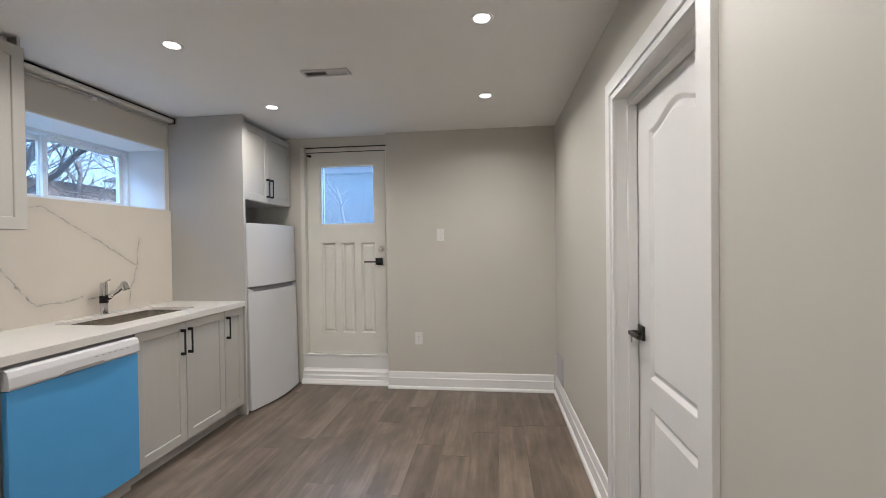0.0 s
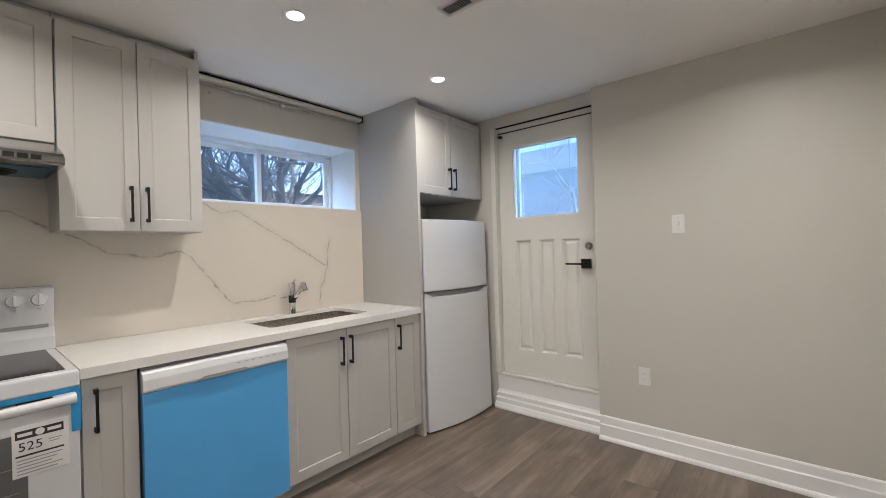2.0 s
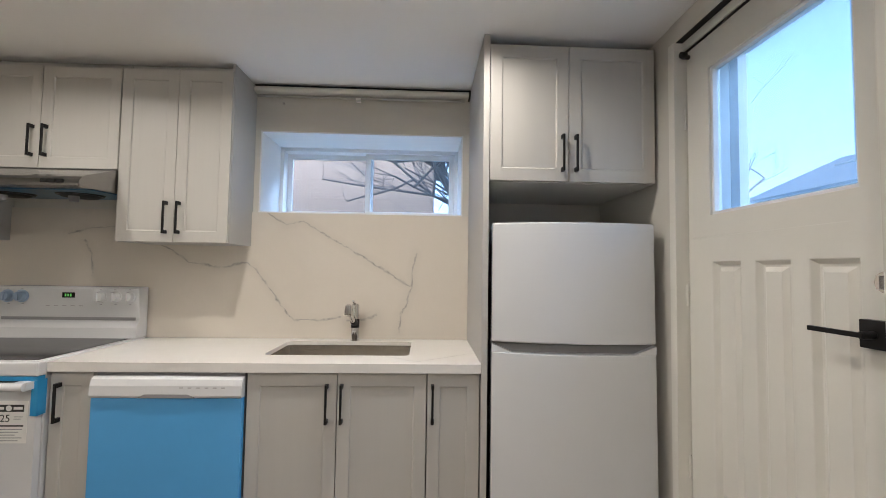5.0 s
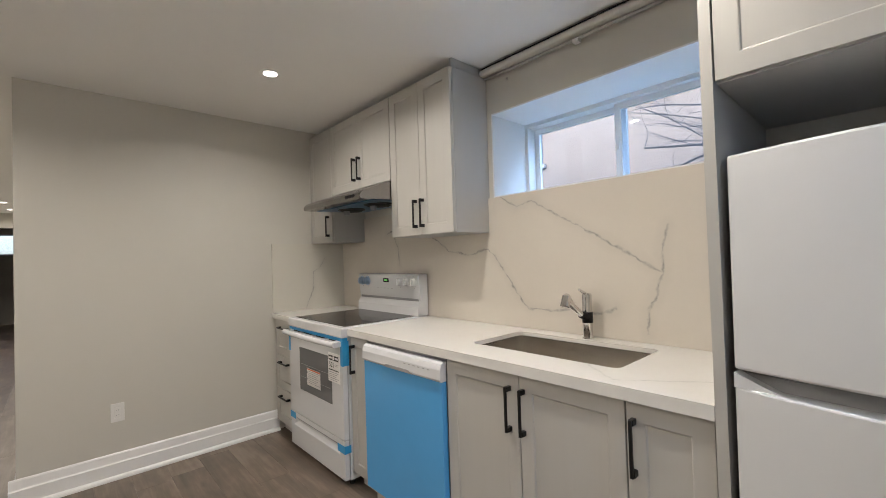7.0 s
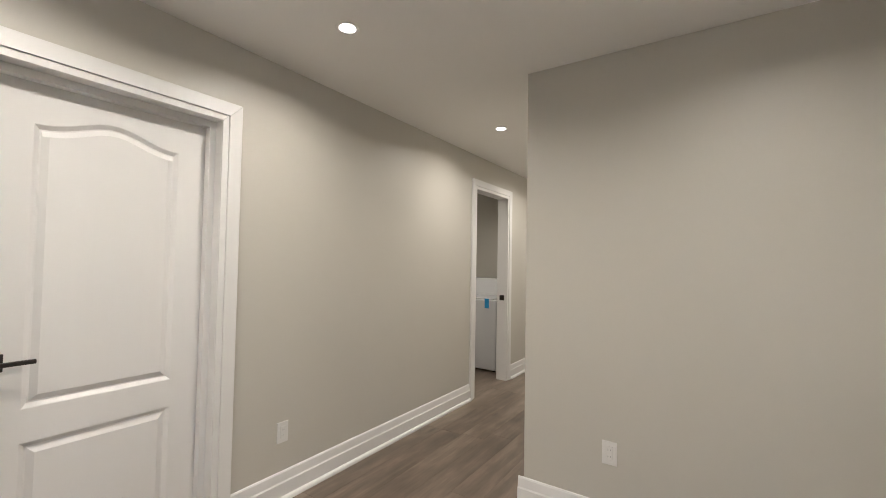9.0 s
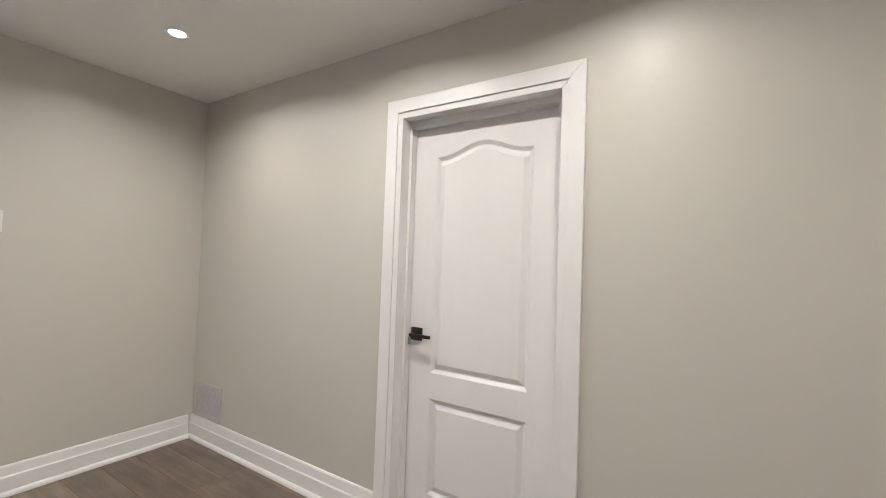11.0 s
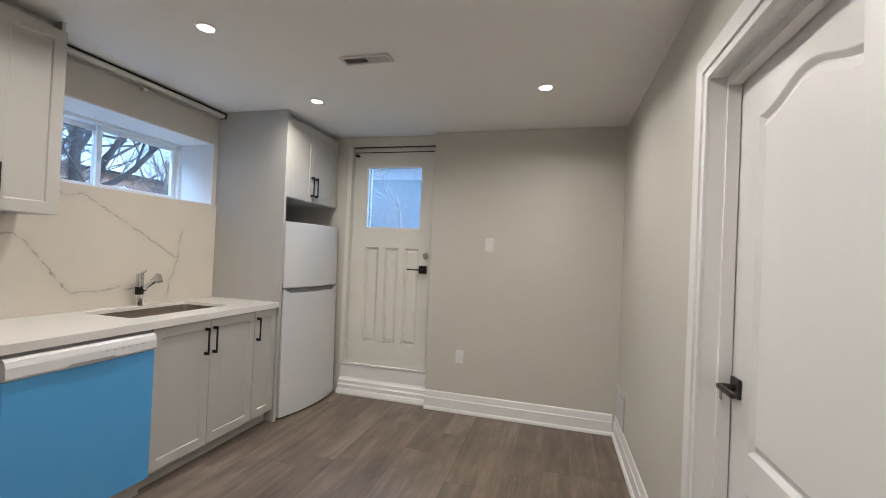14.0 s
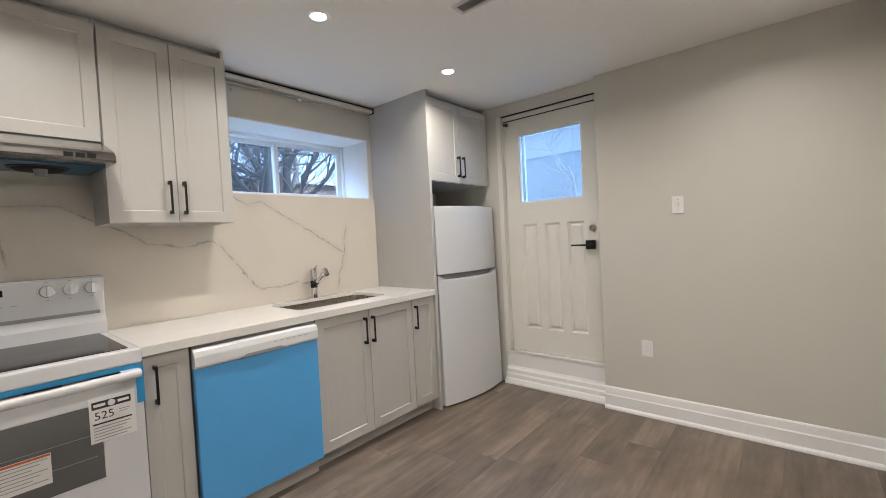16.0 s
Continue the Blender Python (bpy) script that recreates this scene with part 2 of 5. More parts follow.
    nt.links.new(ramp.outputs[0], kmix.inputs[6])
    kmix.inputs[7].default_value = (0.05, 0.036, 0.027, 1)
    nt.links.new(kmix.outputs[2], b.inputs["Base Color"])
    ro = nt.nodes.new("ShaderNodeMapRange")
    ro.inputs[3].default_value, ro.inputs[4].default_value = 0.29, 0.43
    nt.links.new(streak, ro.inputs[0])
    nt.links.new(ro.outputs[0], b.inputs["Roughness"])
    b.inputs["Specular IOR Level"].default_value = 0.46
    bp = node(nt, "ShaderNodeBump", Strength=0.12, Distance=0.002)
    nt.links.new(fine, bp.inputs["Height"])
    nt.links.new(bp.outputs[0], b.inputs["Normal"])
    return m


def brick_wall(name, c1, c2, mortar):
    m = mat(name, c1, 0.85, bump=0.0)
    nt = m.node_tree
    b = nt.nodes["Principled BSDF"]
    tc = nt.nodes.new("ShaderNodeTexCoord")
    sep = nt.nodes.new("ShaderNodeSeparateXYZ")
    nt.links.new(tc.outputs["Object"], sep.inputs[0])
    sm = nt.nodes.new("ShaderNodeMath")
    nt.links.new(sep.outputs[0], sm.inputs[0])
    nt.links.new(sep.outputs[1], sm.inputs[1])
    com = nt.nodes.new("ShaderNodeCombineXYZ")
    nt.links.new(sm.outputs[0], com.inputs[0])
    nt.links.new(sep.outputs[2], com.inputs[1])
    bk = nt.nodes.new("ShaderNodeTexBrick")
    bk.inputs["Color1"].default_value, bk.inputs["Color2"].default_value, bk.inputs["Mortar"].default_value = (*c1, 1), (*c2, 1), (*mortar, 1)
    bk.inputs["Scale"].default_value = 4.5
    nt.links.new(com.outputs[0], bk.inputs["Vector"])
    nt.links.new(bk.outputs["Color"], b.inputs["Base Color"])
    bp = node(nt, "ShaderNodeBump", Strength=0.5, Distance=0.01)
    bp.invert = True
    nt.links.new(bk.outputs["Fac"], bp.inputs["Height"])
    nt.links.new(bp.outputs[0], b.inputs["Normal"])
    return m


M_WALL = mat("greige_wall_paint", (0.590, 0.568, 0.515), 0.44, vary=0.025, scale=1.3, fine=260, bump=0.06, bumpdist=0.001)
M_CEIL = mat("ceiling_paint", (0.84, 0.83, 0.81), 0.8, vary=0.02, scale=1.1, fine=200, bump=0.06, bumpdist=0.001)
M_TRIM = mat("white_trim_paint", (0.80, 0.795, 0.785), 0.34, vary=0.02, scale=3, fine=160, bump=0.03, bumpdist=0.0008)
M_DOOR = mat("white_door_paint", (0.80, 0.792, 0.78), 0.38, vary=0.012, scale=2.5, fine=140, bump=0.02, stretch=(6, 6, 0.35), bumpdist=0.0008)
M_EDOOR = mat("cream_door_paint", (0.72, 0.705, 0.65), 0.4, vary=0.025, scale=3, fine=90, bump=0.06, bumpdist=0.001)
M_CAB = mat("grey_cabinet_laminate", (0.48, 0.465, 0.432), 0.42, vary=0.022, scale=5, fine=60, bump=0.08, stretch=(6, 6, 0.3), bumpdist=0.0006)
M_CARC = mat("grey_cabinet_side", (0.455, 0.445, 0.425), 0.45, vary=0.025, scale=3, fine=60, bump=0.05, stretch=(4, 4, 0.4), bumpdist=0.0006)
M_TOE = mat("grey_toe_kick", (0.43, 0.415, 0.39), 0.5, vary=0.06, scale=6, fine=60, stretch=(1, 0.4, 4))
M_BLACK = mat("matt_black_metal", (0.018, 0.017, 0.017), 0.4, 0.6, vary=0.1, fine=300, bump=0.04)
M_BRONZE = mat("dark_bronze_metal", (0.055, 0.047, 0.042), 0.36, 0.8, vary=0.1, fine=300, bump=0.03)
# near black for dark parts, and for shade painted into narrow gaps
M_DARK = mat("dark_parts_and_gap_shade", (0.02, 0.019, 0.018), 0.8, vary=0.1)
M_ENAMEL = mat("white_appliance_enamel", (0.675, 0.68, 0.69), 0.22, vary=0.012, scale=2, fine=90, bump=0.015, coat=0.25)
M_FRIDGE = mat("white_fridge_shell", (0.64, 0.65, 0.665), 0.33, vary=0.012, scale=2, fine=420, bump=0.10, coat=0.1, bumpdist=0.0006)
M_GREYPL = mat("grey_plastic", (0.30, 0.30, 0.31), 0.45, vary=0.05)
M_FILM = mat("blue_protective_film", (0.10, 0.385, 0.76), 0.24, vary=0.035, scale=3.5, fine=25, bump=0.09, bumpdist=0.004)
M_HFILM = mat("blue_film_on_steel", (0.022, 0.14, 0.27), 0.3, 0.45, vary=0.15, scale=9, fine=30, bump=0.12, bumpdist=0.004)
M_TAPE = mat("blue_tape", (0.03, 0.30, 0.62), 0.4, vary=0.06, scale=20, fine=90, bump=0.1)
M_CERAN = mat("black_ceramic_glass", (0.018, 0.016, 0.015), 0.08, vary=0.1, scale=4, fine=500, bump=0.0, spec=0.09)
M_OVENGL = mat("oven_window_glass", (0.13, 0.13, 0.13), 0.12, vary=0.06, scale=6, bump=0.0)
M_STEEL = mat("brushed_stainless", (0.33, 0.318, 0.305), 0.22, 1.0, vary=0.08, scale=4, fine=90, bump=0.05, stretch=(6, 0.15, 6), bumpdist=0.0004)
M_SINK = mat("sink_stainless", (0.67, 0.64, 0.60), 0.24, 1.0, vary=0.04, scale=4, fine=90, bump=0.0, stretch=(0.3, 6, 6))
M_SINK.node_tree.nodes["Principled BSDF"].inputs["Anisotropic"].default_value = 0.85
M_CHROME = mat("chrome", (0.72, 0.71, 0.70), 0.08, 1.0, vary=0.03, bump=0.0)
M_PAPER = mat("white_label_paper", (0.80, 0.79, 0.77), 0.55, vary=0.02, bump=0.02)
M_INK = mat("black_ink", (0.03, 0.03, 0.03), 0.6, vary=0.05, bump=0.0)
M_GREYINK = mat("grey_print", (0.36, 0.36, 0.37), 0.6, vary=0.05, bump=0.0)
M_ORANGE = mat("orange_print", (0.62, 0.12, 0.03), 0.55, vary=0.05, bump=0.0)
M_PLATE = mat("white_plate_plastic", (0.78, 0.77, 0.75), 0.3, vary=0.015, bump=0.0)
M_VINYL = mat("white_window_vinyl", (0.78, 0.79, 0.80), 0.35, vary=0.02, bump=0.02)
M_REVEAL = mat("white_reveal_paint", (0.76, 0.765, 0.77), 0.6, vary=0.02, fine=200, bump=0.04)
M_BLIND = mat("cream_blind_cassette", (0.62, 0.59, 0.53), 0.5, vary=0.04, fine=300, bump=0.08)
M_REG = mat("register_enamel", (0.62, 0.59, 0.585), 0.42, vary=0.03, fine=100, bump=0.02)
M_BOARD = plank_wood("vinyl_plank")
M_SUB = mat("underlay", (0.05, 0.042, 0.035), 0.9)
M_LENS = emitter("lamp_lens", (1.0, 0.93, 0.84), 1.8)
M_GREEN = emitter("green_display", (0.25, 0.9, 0.2), 0.045)
M_PANE = glass("window_pane", (0.90, 0.95, 1.0), 1.15, 0.02, (0.86, 0.94, 1.0))
M_DPANE = glass("hazy_door_pane", (0.85, 0.93, 1.0), 1.0, 0.165, (0.72, 0.88, 1.0))
VEIN_A = [(0.90, 1.53), (1.10, 1.562), (1.23, 1.562), (1.40, 1.485), (1.60, 1.365), (1.78, 1.335), (1.93, 1.365), (2.04, 1.26), (2.115, 1.14), (2.204, 1.036), (2.34, 1.027), (2.475, 1.052)]
VEIN_B = [(2.0, 1.69), (2.05, 1.652), (2.15, 1.594), (2.25, 1.618), (2.45, 1.50), (2.66, 1.376), (2.79, 1.295), (2.89, 1.235)]
VEIN_C = [(2.921, 1.432), (2.905, 1.33), (2.895, 1.225), (2.87, 1.14), (2.838, 1.07), (2.828, 0.968)]
M_SPLASH = vein_stone("veined_quartz", (0.650, 0.600, 0.528), (0.22, 0.225, 0.215), [VEIN_A, VEIN_B, VEIN_C, [(2.52, 1.03), (2.63, 1.04), (2.70, 1.066)], [(0.99, 1.48), (1.048, 1.40), (1.05, 1.28)]], (1, 2))
M_SIDE = vein_stone("veined_quartz_return", (0.625, 0.597, 0.53), (0.25, 0.255, 0.24), [[(-2.16, 1.35), (-2.11, 1.285), (-2.053, 1.235), (-2.043, 1.095), (-1.99, 0.958), (-1.975, 0.93)]], (0, 2))
M_QUARTZ = vein_stone("white_quartz", (0.71, 0.693, 0.655), (0.48, 0.48, 0.45), [[(-2.0, 3.3), (-1.75, 2.95), (-1.9, 2.75)]], (0, 1))


# ---- building blocks ----
BASE = {}
XA, YA, ZA = Vector((1, 0, 0)), Vector((0, 1, 0)), Vector((0, 0, 1))


def thing(name, at, label, category, group="", kind=""):
    ob = new(name)
    ob.location, ob.empty_display_size = at, 0.05
    BASE[ob.name] = Vector(at)
    return tagged(ob, label, category, group, kind)


def part(name, bm, material, parent=None, label="", bevel=0.0, smooth=False, weld=True):
    """Links a bmesh, in world places, as one mesh object under a thing or a part."""
    if weld:
        bmesh.ops.remove_doubles(bm, verts=bm.verts, dist=1e-5)
        bmesh.ops.recalc_face_normals(bm, faces=bm.faces)
    base = BASE[parent.name] if parent else Vector()
    bmesh.ops.translate(bm, verts=bm.verts, vec=-base)
    if smooth:
        for f in bm.faces:
            f.smooth = True
        for e in bm.edges:
            if len(e.link_faces) == 2 and e.calc_face_angle(0) > 0.7:
                e.smooth = False
    me = bpy.data.meshes.new(name)
    bm.to_mesh(me)
    bm.free()
    me.materials.append(material)
    ob = new(name, me)
    if parent:
        ob.parent = parent
    BASE[ob.name] = base
    if label:
        ob["label"] = label
    if bevel:
        md = ob.modifiers.new("edge", "BEVEL")
        md.width, md.segments, md.limit_method, md.angle_limit = bevel, 2, "ANGLE", radians(40)
    return ob


def setting(name, bm, material, label, category, bevel=0.0, **k):
    return tagged(part(name, bm, material, None, label, bevel, **k), "", category, "", "structure")


def box(bm, x0, x1, y0, y1, z0, z1):
    v = [bm.verts.new((x, y, z)) for x in (x0, x1) for y in (y0, y1) for z in (z0, z1)]
    for f in ((0, 1, 3, 2), (4, 6, 7, 5), (0, 4, 5, 1), (2, 3, 7, 6), (0, 2, 6, 4), (1, 5, 7, 3)):
        bm.faces.new([v[i] for i in f])


def boxes(*rows):
    bm = bmesh.new()
    for r in rows:
        box(bm, *r)
    return bm


def facing(origin, u, n):
    """Local places (across, up, out) on a face at origin."""
    o = Vector(origin)
    return lambda a, b, c=0.0: o + u * a + ZA * b + n * c


def prism(bm, pts, w0, w1, place):
    a = [bm.verts.new(place(u, v, w0)) for u, v in pts]
    b = [bm.verts.new(place(u, v, w1)) for u, v in pts]
    for i in range(len(pts)):
        j = (i + 1) % len(pts)
        bm.faces.new((a[i], a[j], b[j], b[i]))
    bm.faces.new(a[::-1])
    bm.faces.new(b)


def tube(bm, pts, radii, seg=12, caps=True):
    pts = [Vector(p) for p in pts]
    if not isinstance(radii, (list, tuple)):
        radii = [radii] * len(pts)
    rings = []
    for i, p in enumerate(pts):
        d = (pts[min(i + 1, len(pts) - 1)] - pts[max(i - 1, 0)]).normalized()
        side = d.cross(ZA if abs(d.z) < 0.9 else XA).normalized()
        up = side.cross(d)
        rings.append([bm.verts.new(p + (side * math.cos(2 * math.pi * k / seg) + up * math.sin(2 * math.pi * k / seg)) * radii[i]) for k in range(seg)])
    for a, b in zip(rings, rings[1:]):
        for k in range(seg):
            bm.faces.new((a[k], a[(k + 1) % seg], b[(k + 1) % seg], b[k]))
    if caps:
        bm.faces.new(rings[0][::-1])
        bm.faces.new(rings[-1])


def tubes(*rows, seg=16):
    bm = bmesh.new()
    for pts, r in rows:
        tube(bm, pts, r, seg)
    return bm


def inset(pts, d):
    out = []
    n = len(pts)
    for i in range(n):
        p0, p1, p2 = Vector(pts[i - 1]), Vector(pts[i]), Vector(pts[(i + 1) % n])
        e1, e2 = (p1 - p0).normalized(), (p2 - p1).normalized()
        n1, n2 = Vector((-e1.y, e1.x)), Vector((-e2.y, e2.x))
        m = (n1 + n2)
        m = m / max(0.3, m.dot(n1))
        out.append(tuple(p1 + m * d))
    return out


def slab(bm, f, w, h, t, holes=(), rings=(), through=True):
    """A board w by h, t thick, front at out = 0. holes: (a0, a1, b0, b1, rise); through them, or sunk by rings of (inset, out)."""
    us = sorted({0, w, *[x for q in holes for x in q[:2]]})
    vs = sorted({0, h, *[x for q in holes for x in (q[2], q[3] + q[4])]})

    def inside(a, b):
        return any(q[0] < a < q[1] and q[2] < b < q[3] + q[4] for q in holes)

    def quad(*p):
        bm.faces.new([bm.verts.new(x) for x in p])

    for a0, a1 in zip(us, us[1:]):
        for b0, b1 in zip(vs, vs[1:]):
            hole = inside((a0 + a1) / 2, (b0 + b1) / 2)
            if not hole:
                quad(f(a0, b0), f(a1, b0), f(a1, b1), f(a0, b1))
            if not hole or not through:
                quad(f(a0, b0, -t), f(a0, b1, -t), f(a1, b1, -t), f(a1, b0, -t))
    for a0, a1 in zip(us, us[1:]):
        for b, flip in ((0, 0), (h, 1)):
            if not (through and any(q[0] <= a0 and a1 <= q[1] and (q[2] <= 0 if not flip else q[3] >= h) for q in holes)):
                quad(f(a0, b), f(a0, b, -t), f(a1, b, -t), f(a1, b))
    for b0, b1 in zip(vs, vs[1:]):
        for a in (0, w):
            quad(f(a, b0), f(a, b1), f(a, b1, -t), f(a, b0, -t))
    for a0, a1, b0, b1, rise in holes:
        top = [(a1, b1), (a0, b1)]
        if rise:
            k = 22
            top = []
            for i in range(k + 1):
                s = i / k
                g = 0.5 - 0.5 * math.cos(2 * math.pi * s)
                top.append((a1 + (a0 - a1) * s, b1 + rise * g ** 1.25))
            for p, q in zip(top, top[1:]):
                quad(f(*p), f(p[0], b1 + rise), f(q[0], b1 + rise), f(*q))
        line = [(a0, b0), (a1, b0)] + top
        if through:
            levels = [(0, 0), (0, -t)]
        else:
            levels = [(0, 0), *rings]
        made = []
        for d, c in levels:
            made.append([bm.verts.new(f(x, y, c)) for x, y in (inset(line, d) if d else line)])
        for p, q in zip(made, made[1:]):
            for i in range(len(line)):
                j = (i + 1) % len(line)
                if through and b0 <= 0 and i == 0:
                    continue
                bm.faces.new((p[i], p[j], q[j], q[i]))
        if not through:
            bm.faces.new(made[-1])


def bar_handle(parent, at, length, out, along):
    """Flat black bar on two square posts."""
    bm = bmesh.new()
    c = Vector(at)
    side = along.cross(out)

    def brick_at(m, la, lo, ls):
        v = [bm.verts.new(m + along * a * la / 2 + out * o * lo / 2 + side * s * ls / 2) for a in (-1, 1) for o in (-1, 1) for s in (-1, 1)]
        for q in ((0, 1, 3, 2), (4, 6, 7, 5), (0, 4, 5, 1), (2, 3, 7, 6), (0, 2, 6, 4), (1, 5, 7, 3)):
            bm.faces.new([v[i] for i in q])
    brick_at(c + out * 0.029, length, 0.008, 0.010)
    for s in (-1, 1):
        brick_at(c + along * s * (length / 2 - 0.009) + out * 0.0127, 0.018, 0.0245, 0.014)
    return part("handle", bm, M_BLACK, parent, "matt black bar handle", 0.0012, weld=False)


SHAKER = [(0.003, -0.001), (0.006, -0.007)]


def cabinet(name, at, y0, y1, z0, z1, xb, xf, doors, label, handles, top=None):
    """A cabinet unit against the kitchen wall: body, shaker doors facing the room, handles. doors: (y0, y1, z0, z1)."""
    c = thing(name, at, label, "cabinet")
    if z1 > 2.4:
        zt = max(d[3] for d in doors) + 0.002
        end = 0.016 if abs(y1 - 1.946) < 1e-6 else 0
        body = boxes((xb, xf - 0.021, y0, y1, z0, zt), (xf - 0.30, xf - 0.075, y0, y1 - end, zt, z1), *([(xb, xf - 0.021, y1 - end, y1, zt, z1)] if end else []))
    elif top is None:
        body = boxes((xb, xf - 0.021, y0, y1, z0, z1))
    else:
        body = boxes((xb, xf - 0.021, y0, y1, z0, top), (xb, xf - 0.021, y1 - 0.016, y1, top, z1), (xf - 0.037, xf - 0.021, y0, y1 - 0.016, top, z1))
    part("body", body, M_CARC, c, "", 0.0015, weld=False)
    made = []
    for d0, d1, e0, e1 in doors:
        bm = bmesh.new()
        w, h = d1 - d0, e1 - e0
        st = min(0.052, w * 0.27)
        slab(bm, facing((xf, d0, e0), YA, XA), w, h, 0.019, [(st, w - st, min(0.055, h * 0.3), h - min(0.055, h * 0.3), 0)], SHAKER, False)
        made.append(part("door" if h > 0.3 else "drawer_front", bm, M_CAB, c, "", 0.0012))
    for i, hy, hz, ln, ax in handles:
        bar_handle(made[i], (xf, hy, hz), ln, XA, ax)
    return c


# ---- setting ----
KX, RX, EY, BY, HX = -2.352, 0.86, 0.198, 3.972, -0.275
WIN = (1.985, 3.189, 1.673, 2.154)
bm = bmesh.new()
slab(bm, facing((KX, -0.2, 0), YA, XA), 4.5, CEIL, 0.42, [(WIN[0] + 0.2 - 0.008, WIN[1] + 0.2 + 0.008, WIN[2] - 0.008, WIN[3] + 0.008, 0)])
setting("wall_west", bm, M_WALL, "greige painted kitchen wall with a high window recess", "wall")
bm = bmesh.new()
slab(bm, facing((RX, 4.3, 0), -YA, -XA), 9.26, CEIL, 0.12,
     [(4.3 - 2.122 - 0.012, 4.3 - 1.332 + 0.012, 0, 2.036, 0), (4.3 + 1.245 - 0.012, 4.3 + 1.985 + 0.012, 0, 2.102, 0), (4.3 + 4.08, 4.3 + 4.85, 0, 2.08, 0)])
setting("wall_east", bm, M_WALL, "long greige painted wall with door openings", "wall")
setting("wall_north_door_side", boxes((KX, -1.60, 4.05, 4.30, 0, CEIL)), M_WALL, "greige wall between fridge and entry door", "wall")
setting("wall_north", boxes((-0.71, RX, BY, 4.30, 0, CEIL)), M_WALL, "greige painted wall beside the entry door", "wall")
setting("wall_over_entry_door", boxes((-1.60, -0.71, 4.045, 4.30, 2.337, CEIL)), M_WALL, "greige wall strip over the entry door", "wall")
setting("wall_south", boxes((KX, HX, 0.08, EY, 0, CEIL)), M_WALL, "greige partition wall closing the kitchen", "wall", 0.003)
setting("wall_hall_west", boxes((-0.395, HX, -7.85, 0.08, 0, CEIL)), M_WALL, "greige hallway wall", "wall")
setting("wall_hall_step", boxes((0.70, 0.98, -7.85, -4.96, 0, CEIL)), M_WALL, "greige wall that narrows the hallway", "wall")
setting("wall_hall_end", boxes((-0.395, -0.15, -7.97, -7.85, 0, 2.14), (0.62, 0.98, -7.97, -7.85, 0, 2.14), (-0.395, 0.98, -7.97, -7.85, 2.14, CEIL)), M_WALL, "greige end wall of the hallway with a doorway", "wall")
setting("wall_far_room", boxes((-1.7, -1.6, -11.4, -7.97, 0, CEIL), (2.2, 2.3, -11.4, -7.97, 0, CEIL), (-1.6, 0.36, -11.4, -11.28, 0, CEIL), (0.75, 2.2, -11.4, -11.28, 0, CEIL),
                               (0.36, 0.75, -11.4, -11.28, 0, 1.70), (0.36, 0.75, -11.4, -11.28, 2.24, CEIL), (-1.6, -0.395, -7.97, -7.87, 0, CEIL), (0.98, 2.2, -7.97, -7.87, 0, CEIL)), M_WALL, "dim walls of the far room with a small window", "wall")
setting("wall_laundry", boxes((0.98, 2.55, -0.95, -0.85, 0, CEIL), (2.45, 2.55, -3.3, -0.95, 0, CEIL), (0.98, 2.45, -3.3, -3.2, 0, CEIL)), M_WALL, "greige walls of the laundry room", "wall")
setting("wall_side_room", boxes((0.98, 2.3, -3.9, -3.8, 0, CEIL), (2.2, 2.3, -5.2, -3.9, 0, CEIL), (0.98, 2.2, -5.2, -5.1, 0, CEIL)), M_WALL, "greige walls of the side room", "wall")
# unseen room behind the shut door, added to keep outside light out
setting("wall_behind_door", boxes((0.98, 2.3, 0.6, 0.7, 0, CEIL), (2.2, 2.3, 0.7, 4.3, 0, CEIL), (0.86, 2.2, 4.3, 4.42, 0, CEIL)), M_WALL, "added plain walls that close off the unseen room", "wall")
setting("ceiling", boxes((-2.772, 3.0, -11.5, 4.42, CEIL, CEIL + 0.18)), M_CEIL, "flat off-white painted ceiling with pot lights", "ceiling")
floor = setting("floor", boxes((-2.772, 3.0, -11.5, 4.42, -0.2, -0.006)), M_SUB, "grey-brown vinyl plank floor", "floor")

# baseboards
BBP = [(0, 0), (0.034, 0), (0.034, 0.008), (0.031, 0.017), (0.024, 0.024), (0.018, 0.026), (0.018, 0.098), (0.013, 0.106), (0.008, 0.150), (0.004, 0.158), (0, 0.160)]


def baseboard(p0, p1, n):
    bm = bmesh.new()
    d = Vector(p1) - Vector(p0)
    prism(bm, BBP, 0, d.length, lambda u, v, w: Vector(p0) + n * u + ZA * v + d.normalized() * w)
    setting("baseboard", bm, M_TRIM, "white moulded baseboard with shoe moulding", "baseboard")


baseboard((-0.708, BY, 0), (RX - 0.03, BY, 0), -YA)
baseboard((RX, BY, 0), (RX, 2.218, 0), -XA)
baseboard((RX, 1.236, 0), (RX, -1.148, 0), -XA)
baseboard((RX, -2.082, 0), (RX, -3.99, 0), -XA)
baseboard((0.70, -4.96, 0), (0.70, -7.85, 0), -XA)
baseboard((RX, -4.96, 0), (0.67, -4.96, 0), YA)
baseboard((-1.735, EY, 0), (HX + 0.03, EY, 0), YA)
baseboard((HX, EY, 0), (HX, -7.85, 0), XA)


